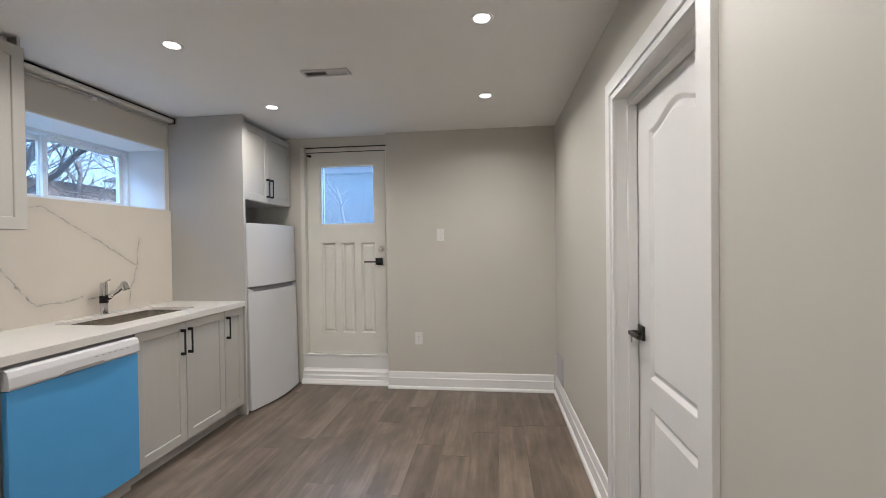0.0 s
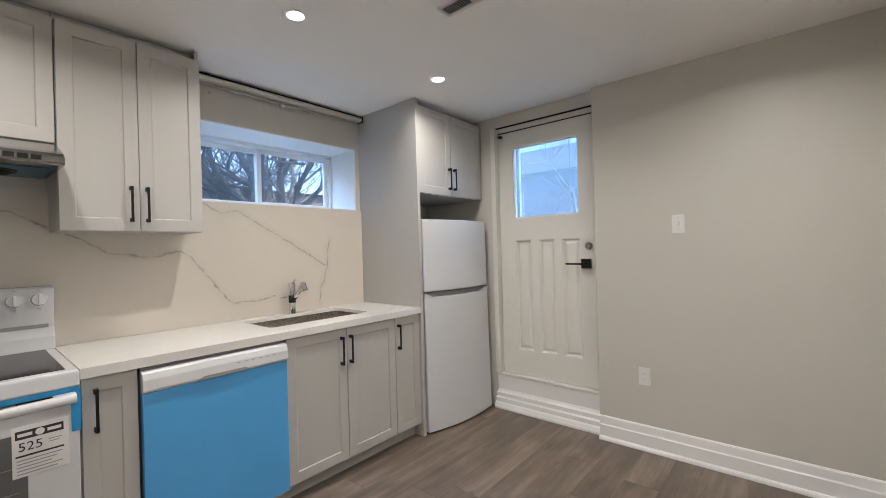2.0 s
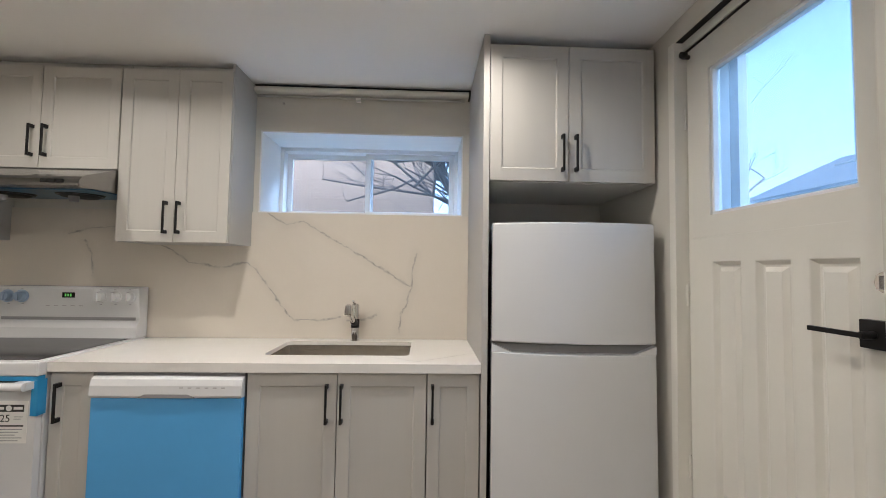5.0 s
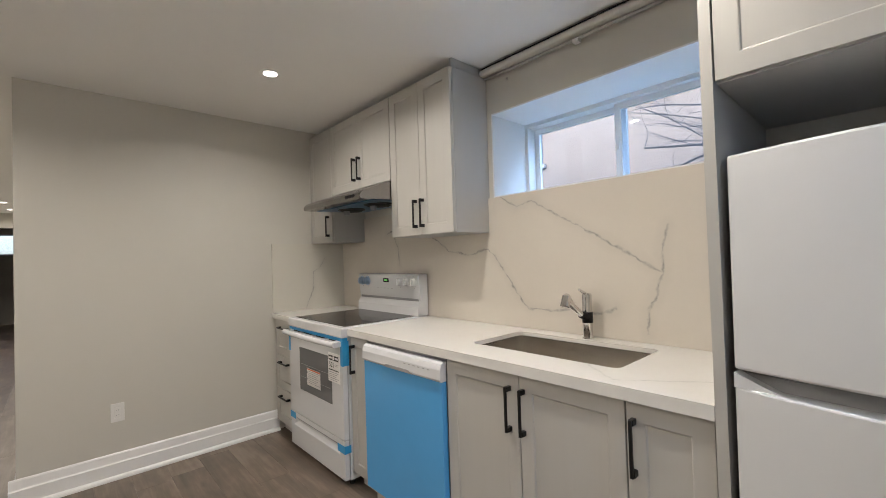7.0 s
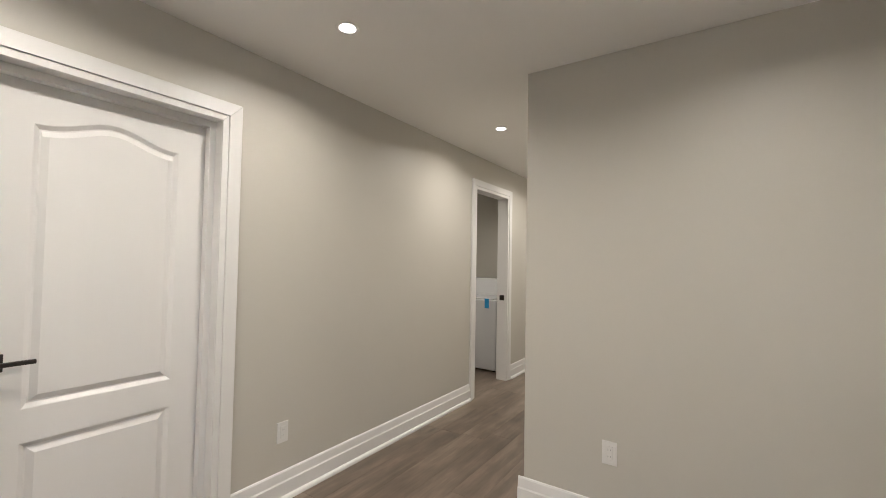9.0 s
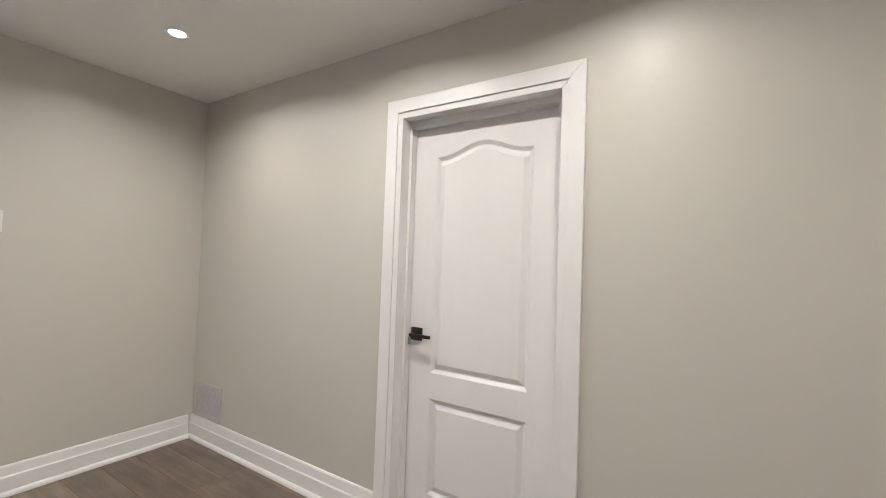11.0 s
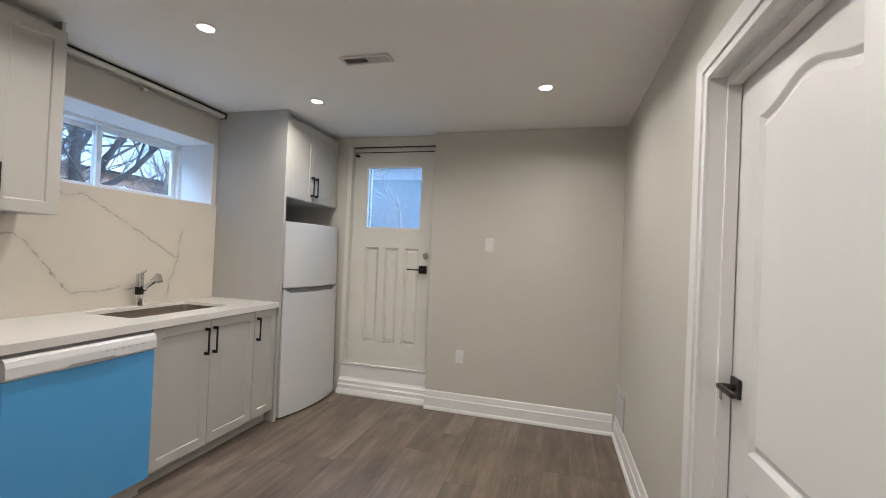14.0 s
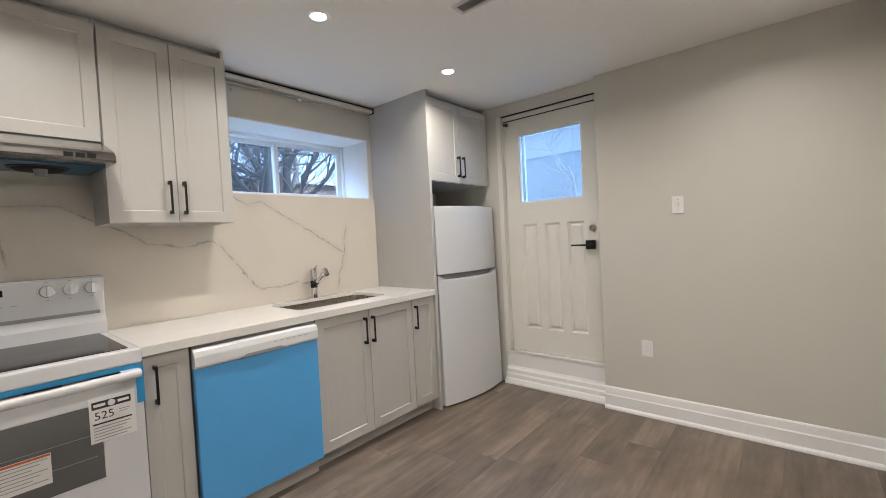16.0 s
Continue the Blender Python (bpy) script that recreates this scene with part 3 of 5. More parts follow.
def casing(name, f, a0, a1, h, w=0.095):
    """Flat casing with a raised outer band round an opening."""
    bm = bmesh.new()
    for q0, q1, t in ((0.0, 0.03, 0.012), (0.03, w, 0.020)):
        line = [(a0 - q1, 0), (a0 - q0, 0), (a0 - q0, h + q0), (a1 + q0, h + q0), (a1 + q0, 0), (a1 + q1, 0), (a1 + q1, h + q1), (a0 - q1, h + q1)]
        for quad in ((0, 1, 2, 7), (7, 2, 3, 6), (3, 4, 5, 6)):
            prism(bm, [line[i] for i in quad], 0, t, lambda u, v, c: f(u, v, c))
    return setting(name, bm, M_TRIM, "white painted door casing", "trim", 0.002, weld=False)


def jamb(name, f, a0, a1, h, depth, stop):
    bm = bmesh.new()
    for quad in ([(a0 - 0.011, 0), (a0, 0), (a0, h), (a0 - 0.011, h)], [(a1, 0), (a1 + 0.011, 0), (a1 + 0.011, h), (a1, h)], [(a0 - 0.011, h), (a1 + 0.011, h), (a1 + 0.011, h + 0.011), (a0 - 0.011, h + 0.011)]):
        prism(bm, quad, 0, -depth, f)
    if stop:
        for quad in ([(a0, 0), (a0 + 0.014, 0), (a0 + 0.014, h), (a0, h)], [(a1 - 0.03, 0), (a1, 0), (a1, h), (a1 - 0.03, h)], [(a0 + 0.014, h - 0.032), (a1 - 0.03, h - 0.032), (a1 - 0.03, h), (a0 + 0.014, h)]):
            prism(bm, quad, -0.052, -0.092, f)
    return setting(name, bm, M_TRIM, "white painted door jamb with stop", "trim", weld=False)


# white panel door in the east wall
fe = facing((RX, 4.3, 0), -YA, -XA)
casing("trim", fe, 4.3 - 2.122, 4.3 - 1.332, 2.024)
jamb("trim", fe, 4.3 - 2.122, 4.3 - 1.332, 2.024, 0.12, True)
casing("trim", fe, 4.3 + 1.245, 4.3 + 1.985, 2.09)
jamb("trim", fe, 4.3 + 1.245, 4.3 + 1.985, 2.09, 0.12, False)
casing("trim", fe, 4.3 + 4.08, 4.3 + 4.85, 2.07)
d1 = thing("door_1", (0.97, 1.74, 0), "closed white two-panel door with an arched top panel", "door", "", "structure")
bm = bmesh.new()
MOULD = [(0.003, -0.001), (0.018, -0.013), (0.024, -0.013), (0.046, -0.002)]
slab(bm, facing((0.957, 2.119, 0.008), -YA, -XA), 0.784, 2.0, 0.035, [(0.137, 0.640, 0.764, 1.832, 0.058), (0.137, 0.640, 0.176, 0.640, 0)], MOULD, False)
leaf = part("leaf", bm, M_DOOR, d1)
lever = boxes((0.945, 0.956, 2.033, 2.097, 0.922, 0.986))
part("door_handle", lever, M_BRONZE, leaf, "dark bronze lever handle on a square plate", 0.002)
bm = bmesh.new()
tube(bm, [(0.945, 2.065, 0.954), (0.905, 2.065, 0.954)], 0.011, 14)
box(bm, 0.895, 0.911, 1.955, 2.076, 0.946, 0.962)
part("lever", bm, M_BRONZE, leaf, "dark bronze lever", 0.003, weld=False)
key = thing("key", (0.90, 2.085, 0.93), "small steel key hanging from the door lock", "key")
bm = bmesh.new()
tube(bm, [(0.944, 2.083, 0.938), (0.918, 2.083, 0.938)], 0.004, 10)
part("shank", bm, M_STEEL, key)
part("bow", boxes((0.912, 0.915, 2.074, 2.092, 0.905, 0.942)), M_STEEL, key, "", 0.001)

# entry door in the north wall
fn = facing((-1.553, 4.09, 0.287), XA, -YA)
d2 = thing("door_2", (-1.15, 4.11, 0.287), "closed cream entry door with a square window over three panels", "door", "", "structure")
bm = bmesh.new()
W2, H2 = 0.798, 2.003
PANELS = [(0.140, 0.287, 0.205, 1.105, 0), (0.347, 0.487, 0.205, 1.105, 0), (0.545, 0.690, 0.205, 1.105, 0)]
slab(bm, fn, W2, 1.2, 0.044, PANELS, [(0.003, -0.001), (0.016, -0.017), (0.024, -0.017), (0.040, -0.005)], False)
slab(bm, facing((-1.553, 4.09, 1.487), XA, -YA), W2, H2 - 1.2, 0.044, [(0.132, 0.690, 0.085, 0.674, 0)])
leaf2 = part("leaf", bm, M_EDOOR, d2, "", 0.0012)
bm = bmesh.new()
for q in ([(0.132, 0.085), (0.690, 0.085), (0.678, 0.097), (0.144, 0.097)], [(0.690, 0.085), (0.690, 0.674), (0.678, 0.662), (0.678, 0.097)],
          [(0.690, 0.674), (0.132, 0.674), (0.144, 0.662), (0.678, 0.662)], [(0.132, 0.674), (0.132, 0.085), (0.144, 0.097), (0.144, 0.662)]):
    prism(bm, q, -0.010, -0.04, facing((-1.553, 4.09, 1.487), XA, -YA))
part("glazing_bead", bm, M_VINYL, leaf2, "white glazing bead", weld=False)
pane = part("pane", boxes((-1.41, -0.874, 4.118, 4.122, 1.583, 2.15)), M_DPANE, leaf2, "hazy blue-tinted glass pane")
pane.visible_shadow = False
bm = boxes((-0.853, -0.783, 4.066, 4.089, 1.167, 1.237))
part("door_handle", bm, M_BLACK, leaf2, "matt black lever handle on a square plate", 0.002)
bm = boxes((-0.958, -0.812, 4.030, 4.042, 1.194, 1.207))
tube(bm, [(-0.818, 4.066, 1.201), (-0.818, 4.032, 1.201)], 0.010, 14)
part("lever", bm, M_BLACK, leaf2, "matt black lever", 0.002, weld=False)
bm = tubes(([(-0.797, 4.089, 1.329), (-0.797, 4.077, 1.329)], 0.027), ([(-0.797, 4.077, 1.329), (-0.797, 4.068, 1.329)], 0.012))
box(bm, -0.801, -0.793, 4.055, 4.07, 1.312, 1.346)
part("deadbolt", bm, M_CHROME, leaf2, "satin nickel deadbolt turn", 0.001, weld=False)
bm = tubes(([(-1.535, 4.089, 2.262), (-1.535, 4.06, 2.262)], 0.009), ([(-1.535, 4.062, 2.262), (-1.50, 4.050, 2.252)], 0.006), ([(-1.50, 4.051, 2.252), (-1.497, 4.03, 2.250)], 0.013))
part("door_stop", bm, M_BRONZE, leaf2, "small dark door stop", smooth=True, weld=False)
for z in (0.55, 1.25, 2.0):
    part("hinge", tubes(([(-1.556, 4.085, z - 0.045), (-1.556, 4.085, z + 0.045)], 0.006)), M_EDOOR, leaf2, "painted hinge knuckle")
setting("trim", boxes((-1.60, -1.557, 4.035, 4.15, 0.287, 2.337), (-1.557, -0.751, 4.074, 4.15, 2.297, 2.332), (-0.751, -0.71, 4.080, 4.15, 0.287, 2.337)), M_EDOOR, "cream painted frame of the entry door", "trim", 0.002, weld=False)
# two solid dark strips, painted shade for the gaps over frame and leaf
setting("trim", boxes((-1.557, -0.711, 4.046, 4.075, 2.3342, 2.3368)), M_DARK, "dark strip for the shade in the gap over the entry door frame", "trim")
setting("trim", boxes((-1.557, -0.752, 4.083, 4.12, 2.2903, 2.2968)), M_DARK, "dark strip for the shade in the gap over the entry door", "trim")
d3 = thing("door_3", (-1.15, 4.21, 0.287), "white aluminium storm door behind the entry door", "storm door", "", "structure")
part("frame", boxes((-1.598, -1.445, 4.192, 4.27, 0.287, 2.335), (-0.79, -0.712, 4.192, 4.27, 0.287, 2.335), (-1.445, -0.79, 4.192, 4.27, 2.235, 2.335)), M_VINYL, d3, "", 0.002, weld=False)
# shade on the frame's inner side face, put in as a dark strip
part("edge_strip", boxes((-1.4448, -1.441, 4.194, 4.228, 1.45, 2.234)), M_DARK, d3, "dark strip for the shaded side face of the storm frame")
part("kick_panel", boxes((-1.445, -0.79, 4.20, 4.265, 0.287, 1.45)), M_VINYL, d3)
part("glazing_strip", boxes((-0.988, -0.983, 4.218, 4.224, 1.675, 2.235), (-1.05, -0.988, 4.218, 4.224, 1.675, 1.680)), M_GREYPL, d3, "thin grey glazing strip", weld=False)
bm = bmesh.new()
SILLP = [(0, 0), (0.105, 0), (0.105, 0.014), (0.090, 0.040), (0.076, 0.048), (0.076, 0.078), (0.062, 0.090), (0.062, 0.118), (0.044, 0.132), (0.036, 0.146), (0.036, 0.262), (0.046, 0.270), (0.046, 0.283), (0, 0.283)]
prism(bm, SILLP, -1.60, -0.712, lambda u, v, w: Vector((w, 4.10 - u, v)))
setting("trim", bm, M_TRIM, "white stepped sill moulding under the entry door", "trim")

# kitchen window
w1 = thing("window_1", (-2.70, 2.587, 1.673), "white vinyl sliding window in a deep recess", "window", "", "structure")
y0, y1, z0, z1 = WIN
bm = boxes((-2.772, KX, y0 - 0.008, y1 + 0.008, z0 - 0.008, z0), (-2.772, KX, y0 - 0.008, y1 + 0.008, z1, z1 + 0.008), (-2.772, KX, y0 - 0.008, y0, z0, z1), (-2.772, KX, y1, y1 + 0.008, z0, z1))
part("reveal", bm, M_REVEAL, w1, "white painted window reveal", weld=False)


def ring(bm, x0, x1, a0, a1, b0, b1, t):
    box(bm, x0, x1, a0, a1, b0, b0 + t)
    box(bm, x0, x1, a0, a1, b1 - t, b1)
    box(bm, x0, x1, a0, a0 + t, b0 + t, b1 - t)
    box(bm, x0, x1, a1 - t, a1, b0 + t, b1 - t)


bm = bmesh.new()
ring(bm, -2.768, -2.668, y0, y1, z0, z1, 0.024)
part("window_frame", bm, M_VINYL, w1, "", 0.002, weld=False)
for nm, a0, a1, x in (("fixed_sash", y0 + 0.024, 2.60, -2.745), ("sliding_sash", 2.555, y1 - 0.024, -2.70)):
    bm = bmesh.new()
    ring(bm, x - 0.022, x, a0, a1, z0 + 0.024, z1 - 0.024, 0.034)
    sash = part(nm, bm, M_VINYL, w1, "", 0.002, weld=False)
    pn = part("pane", boxes((x - 0.014, x - 0.010, a0 + 0.034, a1 - 0.034, z0 + 0.058, z1 - 0.058)), M_PANE, sash, "clear window pane")
    pn.visible_shadow = False
part("latch", boxes((-2.70, -2.688, 2.566, 2.58, 1.88, 1.95)), M_VINYL, w1, "", 0.002)

# far room window
w2 = thing("window_2", (0.555, -11.34, 1.70), "small bright window of the far room", "window", "", "structure")
bm = bmesh.new()
for r in ((0.36, 0.75, -11.36, -11.32, 1.70, 1.74), (0.36, 0.75, -11.36, -11.32, 2.20, 2.24), (0.36, 0.40, -11.36, -11.32, 1.74, 2.20), (0.71, 0.75, -11.36, -11.32, 1.74, 2.20)):
    box(bm, *r)
part("window_frame", bm, M_VINYL, w2, weld=False)
pn = part("pane", boxes((0.40, 0.71, -11.342, -11.338, 1.74, 2.20)), M_PANE, w2)
pn.visible_shadow = False

# ---- kitchen stone ----
SX = -2.338
setting("backsplash", boxes((KX, SX, EY, 3.234, 0.926, 1.6645)), M_SPLASH, "white quartz slab backsplash with grey veins", "backsplash")
setting("backsplash_return", boxes((SX, -1.707, EY, EY + 0.013, 0.926, 1.474)), M_SIDE, "white quartz splash panel on the partition wall", "backsplash")
CT, CB, CF = 0.925, 0.885, -1.698
bm = bmesh.new()
SK = (-2.25, -1.875, 2.215, 2.908)


def hole_plate(bm, x0, x1, y0, y1, z0, z1, q, r, seg=5):
    """A plate with a round-cornered opening q = (x0, x1, y0, y1)."""
    line = []
    for cx, cy, s in ((q[1] - r, q[2] + r, -90), (q[1] - r, q[3] - r, 0), (q[0] + r, q[3] - r, 90), (q[0] + r, q[2] + r, 180)):
        line.append([(cx + r * math.cos(radians(s + 90 * i / seg)), cy + r * math.sin(radians(s + 90 * i / seg))) for i in range(seg + 1)])
    corner = [(x1, y0), (x1, y1), (x0, y1), (x0, y0)]
    for z, up in ((z1, 1), (z0, 0)):
        for k in range(4):
            nxt = (k + 1) % 4
            for a, b in zip(line[k], line[k][1:]):
                bm.faces.new([bm.verts.new((*p, z)) for p in (corner[k], b, a)])
            bm.faces.new([bm.verts.new((*p, z)) for p in (corner[k], corner[nxt], line[nxt][0], line[k][-1])])
    flat = [p for l in line for p in l]
    for pts in (flat, corner):
        for i in range(len(pts)):
            a, b = pts[i], pts[(i + 1) % len(pts)]
            bm.faces.new([bm.verts.new(v) for v in ((*a, z0), (*b, z0), (*b, z1), (*a, z1))])
    return flat


hole_plate(bm, SX, CF, 1.383, 3.234, CT - 0.02, CT, SK, 0.03)
box(bm, CF - 0.03, CF, 1.383, 3.234, CB, CT - 0.02)
setting("worktop", bm, M_QUARTZ, "white quartz worktop with an undermount sink cutout", "worktop")
setting("worktop", boxes((SX, CF, EY + 0.013, 0.607, CB, CT)), M_QUARTZ, "short white quartz worktop beside the stove", "worktop", 0.002)

sink = thing("sink", (-2.07, 2.571, 0.70), "undermount stainless steel single-bowl kitchen sink", "sink")
bm = bmesh.new()
r = 0.03
prev = None
for z, g in ((CT - 0.021, -0.003), (CT - 0.05, -0.002), (0.715, 0.004), (0.698, 0.018), (0.695, 0.05)):
    q = (SK[0] + g, SK[1] - g, SK[2] + g, SK[3] - g)
    pts = []
    for cx, cy, s in ((q[1] - r, q[2] + r, -90), (q[1] - r, q[3] - r, 0), (q[0] + r, q[3] - r, 90), (q[0] + r, q[2] + r, 180)):
        pts += [bm.verts.new((cx + r * math.cos(radians(s + 15 * i)), cy + r * math.sin(radians(s + 15 * i)), z)) for i in range(7)]
    if prev:
        for i in range(len(pts)):
            j = (i + 1) % len(pts)
            bm.faces.new((prev[i], prev[j], pts[j], pts[i]))
    prev = pts
bm.faces.new(prev)
part("bowl", bm, M_SINK, sink, "", smooth=True)
part("drain", tubes(([(-2.12, 2.571, 0.6955), (-2.12, 2.571, 0.699)], 0.045), seg=24), M_CHROME, sink, "chrome drain")
part("drain_basket", tubes(([(-2.12, 2.571, 0.699), (-2.12, 2.571, 0.7015)], 0.03), seg=20), M_DARK, sink)

fx, fy = -2.285, 2.578
fa = thing("faucet", (fx, fy, CT), "chrome and black pull-out kitchen faucet with a top lever", "faucet")
part("base", tubes(([(fx, fy, CT), (fx, fy, CT + 0.006)], 0.027), ([(fx, fy, CT + 0.006), (fx, fy, CT + 0.075)], 0.0225), seg=24), M_CHROME, fa, smooth=True, weld=False)
part("collar", tubes(([(fx, fy, CT + 0.075), (fx, fy, CT + 0.125)], 0.0245), ([(fx, fy, CT + 0.10), (fx + 0.05, fy - 0.004, CT + 0.118)], [0.022, 0.017]), seg=24), M_BLACK, fa, "matt black collar", smooth=True, weld=False)
part("body", tubes(([(fx, fy, CT + 0.125), (fx, fy, CT + 0.205)], 0.0225), seg=24), M_CHROME, fa, smooth=True)
part("spout", tubes(([(fx + 0.045, fy - 0.004, CT + 0.116), (fx + 0.135, fy - 0.008, CT + 0.172)], 0.0140), seg=20), M_CHROME, fa, smooth=True)
part("spray_head", tubes(([(fx + 0.125, fy - 0.008, CT + 0.170), (fx + 0.160, fy - 0.010, CT + 0.192)], [0.017, 0.020]), ([(fx + 0.150, fy - 0.010, CT + 0.213), (fx + 0.157, fy - 0.010, CT + 0.207), (fx + 0.178, fy - 0.010, CT + 0.166), (fx + 0.179, fy - 0.010, CT + 0.164)], [0.014, 0.021, 0.021, 0.018]), seg=20), M_CHROME, fa, "chrome spray head", smooth=True, weld=False)
part("lever", tubes(([(fx, fy, CT + 0.205), (fx + 0.055, fy - 0.006, CT + 0.232)], [0.008, 0.006]), ([(fx, fy, CT + 0.203), (fx, fy, CT + 0.212)], [0.0225, 0.017]), seg=14), M_CHROME, fa, smooth=True, weld=False)

# ---- cabinets ----
FX = -1.715
cabinet("base_cabinet", (-2.0, 2.6, 0), 2.212, 2.996, 0.092, CB - 0.002, KX, FX, [(2.214, 2.601, 0.097, 0.880), (2.605, 2.994, 0.097, 0.880)],
        "light grey shaker sink cabinet with two doors", [(0, 2.56, 0.751, 0.168, ZA), (1, 2.624, 0.751, 0.168, ZA)], 0.66)
cabinet("base_cabinet", (-2.0, 3.1, 0), 2.998, 3.233, 0.092, CB - 0.002, KX, FX, [(2.999, 3.229, 0.097, 0.880)],
        "narrow light grey shaker base cabinet with one door", [(0, 3.022, 0.751, 0.168, ZA)])
cabinet("base_cabinet", (-2.0, 1.47, 0), 1.384, 1.566, 0.092, CB - 0.002, KX, FX, [(1.388, 1.563, 0.097, 0.880)],
        "slim light grey shaker pull-out cabinet beside the stove", [(0, 1.429, 0.754, 0.165, ZA)])
cabinet("drawer_cabinet", (-2.0, 0.4, 0), EY + 0.004, 0.604, 0.092, CB - 0.002, KX, FX, [(EY + 0.03, 0.60, 0.097, 0.352), (EY + 0.03, 0.60, 0.356, 0.612), (EY + 0.03, 0.60, 0.616, 0.880)],
        "light grey three-drawer cabinet tucked beside the stove", [(0, 0.41, 0.30, 0.165, YA), (1, 0.41, 0.56, 0.165, YA), (2, 0.41, 0.825, 0.165, YA)])
toe = thing("toe_kick", (-1.79, 2.7, 0), "grey toe kick board under the base cabinets", "toe kick")
part("board", boxes((-1.80, -1.785, 2.212, 3.233, 0.0, 0.092)), M_TOE, toe)
toe = thing("toe_kick", (-1.79, 1.47, 0), "short grey toe kick board", "toe kick")
part("board", boxes((-1.80, -1.785, 1.384, 1.566, 0.0, 0.092)), M_TOE, toe)
toe = thing("toe_kick", (-1.79, 0.4, 0), "grey toe kick board under the drawers", "toe kick")
part("board", boxes((-1.80, -1.785, EY + 0.004, 0.604, 0.0, 0.092)), M_TOE, toe)
tp = thing("tall_panel", (-2.0, 3.248, 0), "full-height light grey end panel beside the fridge", "panel")
part("board", boxes((KX, -1.7015, 3.235, 3.262, 0.0, CEIL - 0.001)), M_CARC, tp)
part("edge_band", boxes((-1.7013, -1.70, 3.235, 3.262, 0.0, CEIL - 0.001)), M_CAB, tp)

UX = -2.045
cabinet("wall_cabinet", (-2.2, 1.66, 1.46), 1.376, 1.946, 1.462, CEIL - 0.002, KX, UX, [(1.379, 1.667, 1.464, 2.375), (1.670, 1.944, 1.464, 2.375)],
        "tall light grey shaker wall cabinet with two doors", [(0, 1.632, 1.59, 0.168, ZA), (1, 1.697, 1.59, 0.168, ZA)])
cabinet("wall_cabinet", (-2.2, 0.97, 1.83), 0.578, 1.374, 1.834, CEIL - 0.002, KX, UX, [(0.580, 0.973, 1.836, 2.375), (0.976, 1.371, 1.836, 2.375)],
        "light grey shaker wall cabinet above the range hood", [(0, 0.940, 1.976, 0.165, ZA), (1, 1.009, 1.976, 0.165, ZA)])
cabinet("wall_cabinet", (-2.2, 0.39, 1.47), EY + 0.002, 0.576, 1.474, CEIL - 0.002, KX, UX, [(EY + 0.006, 0.573, 1.476, 2.375)],
        "light grey shaker wall cabinet in the corner", [(0, 0.525, 1.60, 0.165, ZA)])
cabinet("fridge_cabinet", (-2.0, 3.65, 1.75), 3.264, 4.036, 1.750, CEIL - 0.002, KX, FX + 0.010, [(3.266, 3.628, 1.753, 2.385), (3.632, 4.033, 1.753, 2.385)],
        "light grey shaker cabinet over the fridge", [(0, 3.598, 1.881, 0.168, ZA), (1, 3.660, 1.881, 0.168, ZA)])

# ---- range hood ----
hood = thing("range_hood", (-2.1, 0.975, 1.70), "stainless under-cabinet range hood with blue film underneath", "range hood")
bm = bmesh.new()
HP = [(-2.345, 1.832), (-2.047, 1.832), (-1.862, 1.765), (-1.832, 1.751), (-1.815, 1.735), (-1.810, 1.714), (-1.820, 1.703), (-1.88, 1.704), (-2.345, 1.722)]
prism(bm, HP, 0.579, 1.373, lambda u, v, w: Vector((u, w, v)))
part("canopy", bm, M_STEEL, hood, "", 0.003)
bm = bmesh.new()
prism(bm, [(-2.33, 1.7205), (-1.91, 1.7035), (-1.91, 1.7005), (-2.33, 1.7175)], 0.60, 1.352, lambda u, v, w: Vector((u, w, v)))
part("film", bm, M_HFILM, hood, "blue protective film")
for yc in (0.80, 1.16):
    bm = tubes(([(-2.09, yc, 1.711), (-2.09, yc, 1.700)], [0.105, 0.098]), seg=32)
    fan = part("fan_ring", bm, M_BLACK, hood, "dark fan opening", smooth=True)
    bm = tubes(([(-2.09, yc, 1.700), (-2.09, yc, 1.692)], [0.088, 0.076]), seg=28)
    part("fan_guard", bm, M_DARK, fan, "dark fan guard", smooth=True)
    part("oil_cup", tubes(([(-2.05, yc, 1.693), (-2.05, yc, 1.664)], [0.024, 0.019]), seg=20), M_GREYPL, fan, "clear oil cup", smooth=True)
for k in range(3):
    part("button", boxes((-1.822, -1.8075, 1.205 + 0.036 * k, 1.233 + 0.036 * k, 1.716, 1.734)), M_BLACK, hood, "black push button")

# ---- stove ----
sy0, sy1, sf = 0.612, 1.378, -1.668
st = thing("stove", (-2.0, 0.995, 0), "new white electric range with blue film and energy label", "stove")
part("body", boxes((-2.325, sf - 0.035, sy0, sy1, 0.045, 0.885)), M_ENAMEL, st, "", 0.003)
bm = boxes((-2.325, sf + 0.006, sy0, sy1, 0.872, 0.932))
part("cooktop_frame", bm, M_ENAMEL, st, "", 0.008)
part("ceramic_top", boxes((-2.232, sf - 0.038, sy0 + 0.035, sy1 - 0.035, 0.932, 0.9345)), M_CERAN, st, "black ceramic glass", 0.001)
bm = bmesh.new()
prism(bm, [(-2.33, 0.932), (-2.238, 0.932), (-2.240, 0.99), (-2.265, 1.035), (-2.262, 1.045), (-2.246, 1.208), (-2.262, 1.217), (-2.33, 1.217)], sy0, sy1, lambda u, v, w: Vector((u, w, v)))
pnl = part("control_panel", bm, M_ENAMEL, st, "", 0.004)
# grey strip paints the shadow in the groove under the panel's overhang
part("groove_shade", boxes((-2.2645, -2.2600, sy0 + 0.02, sy1 - 0.02, 1.030, 1.047)), M_GREYPL, pnl)


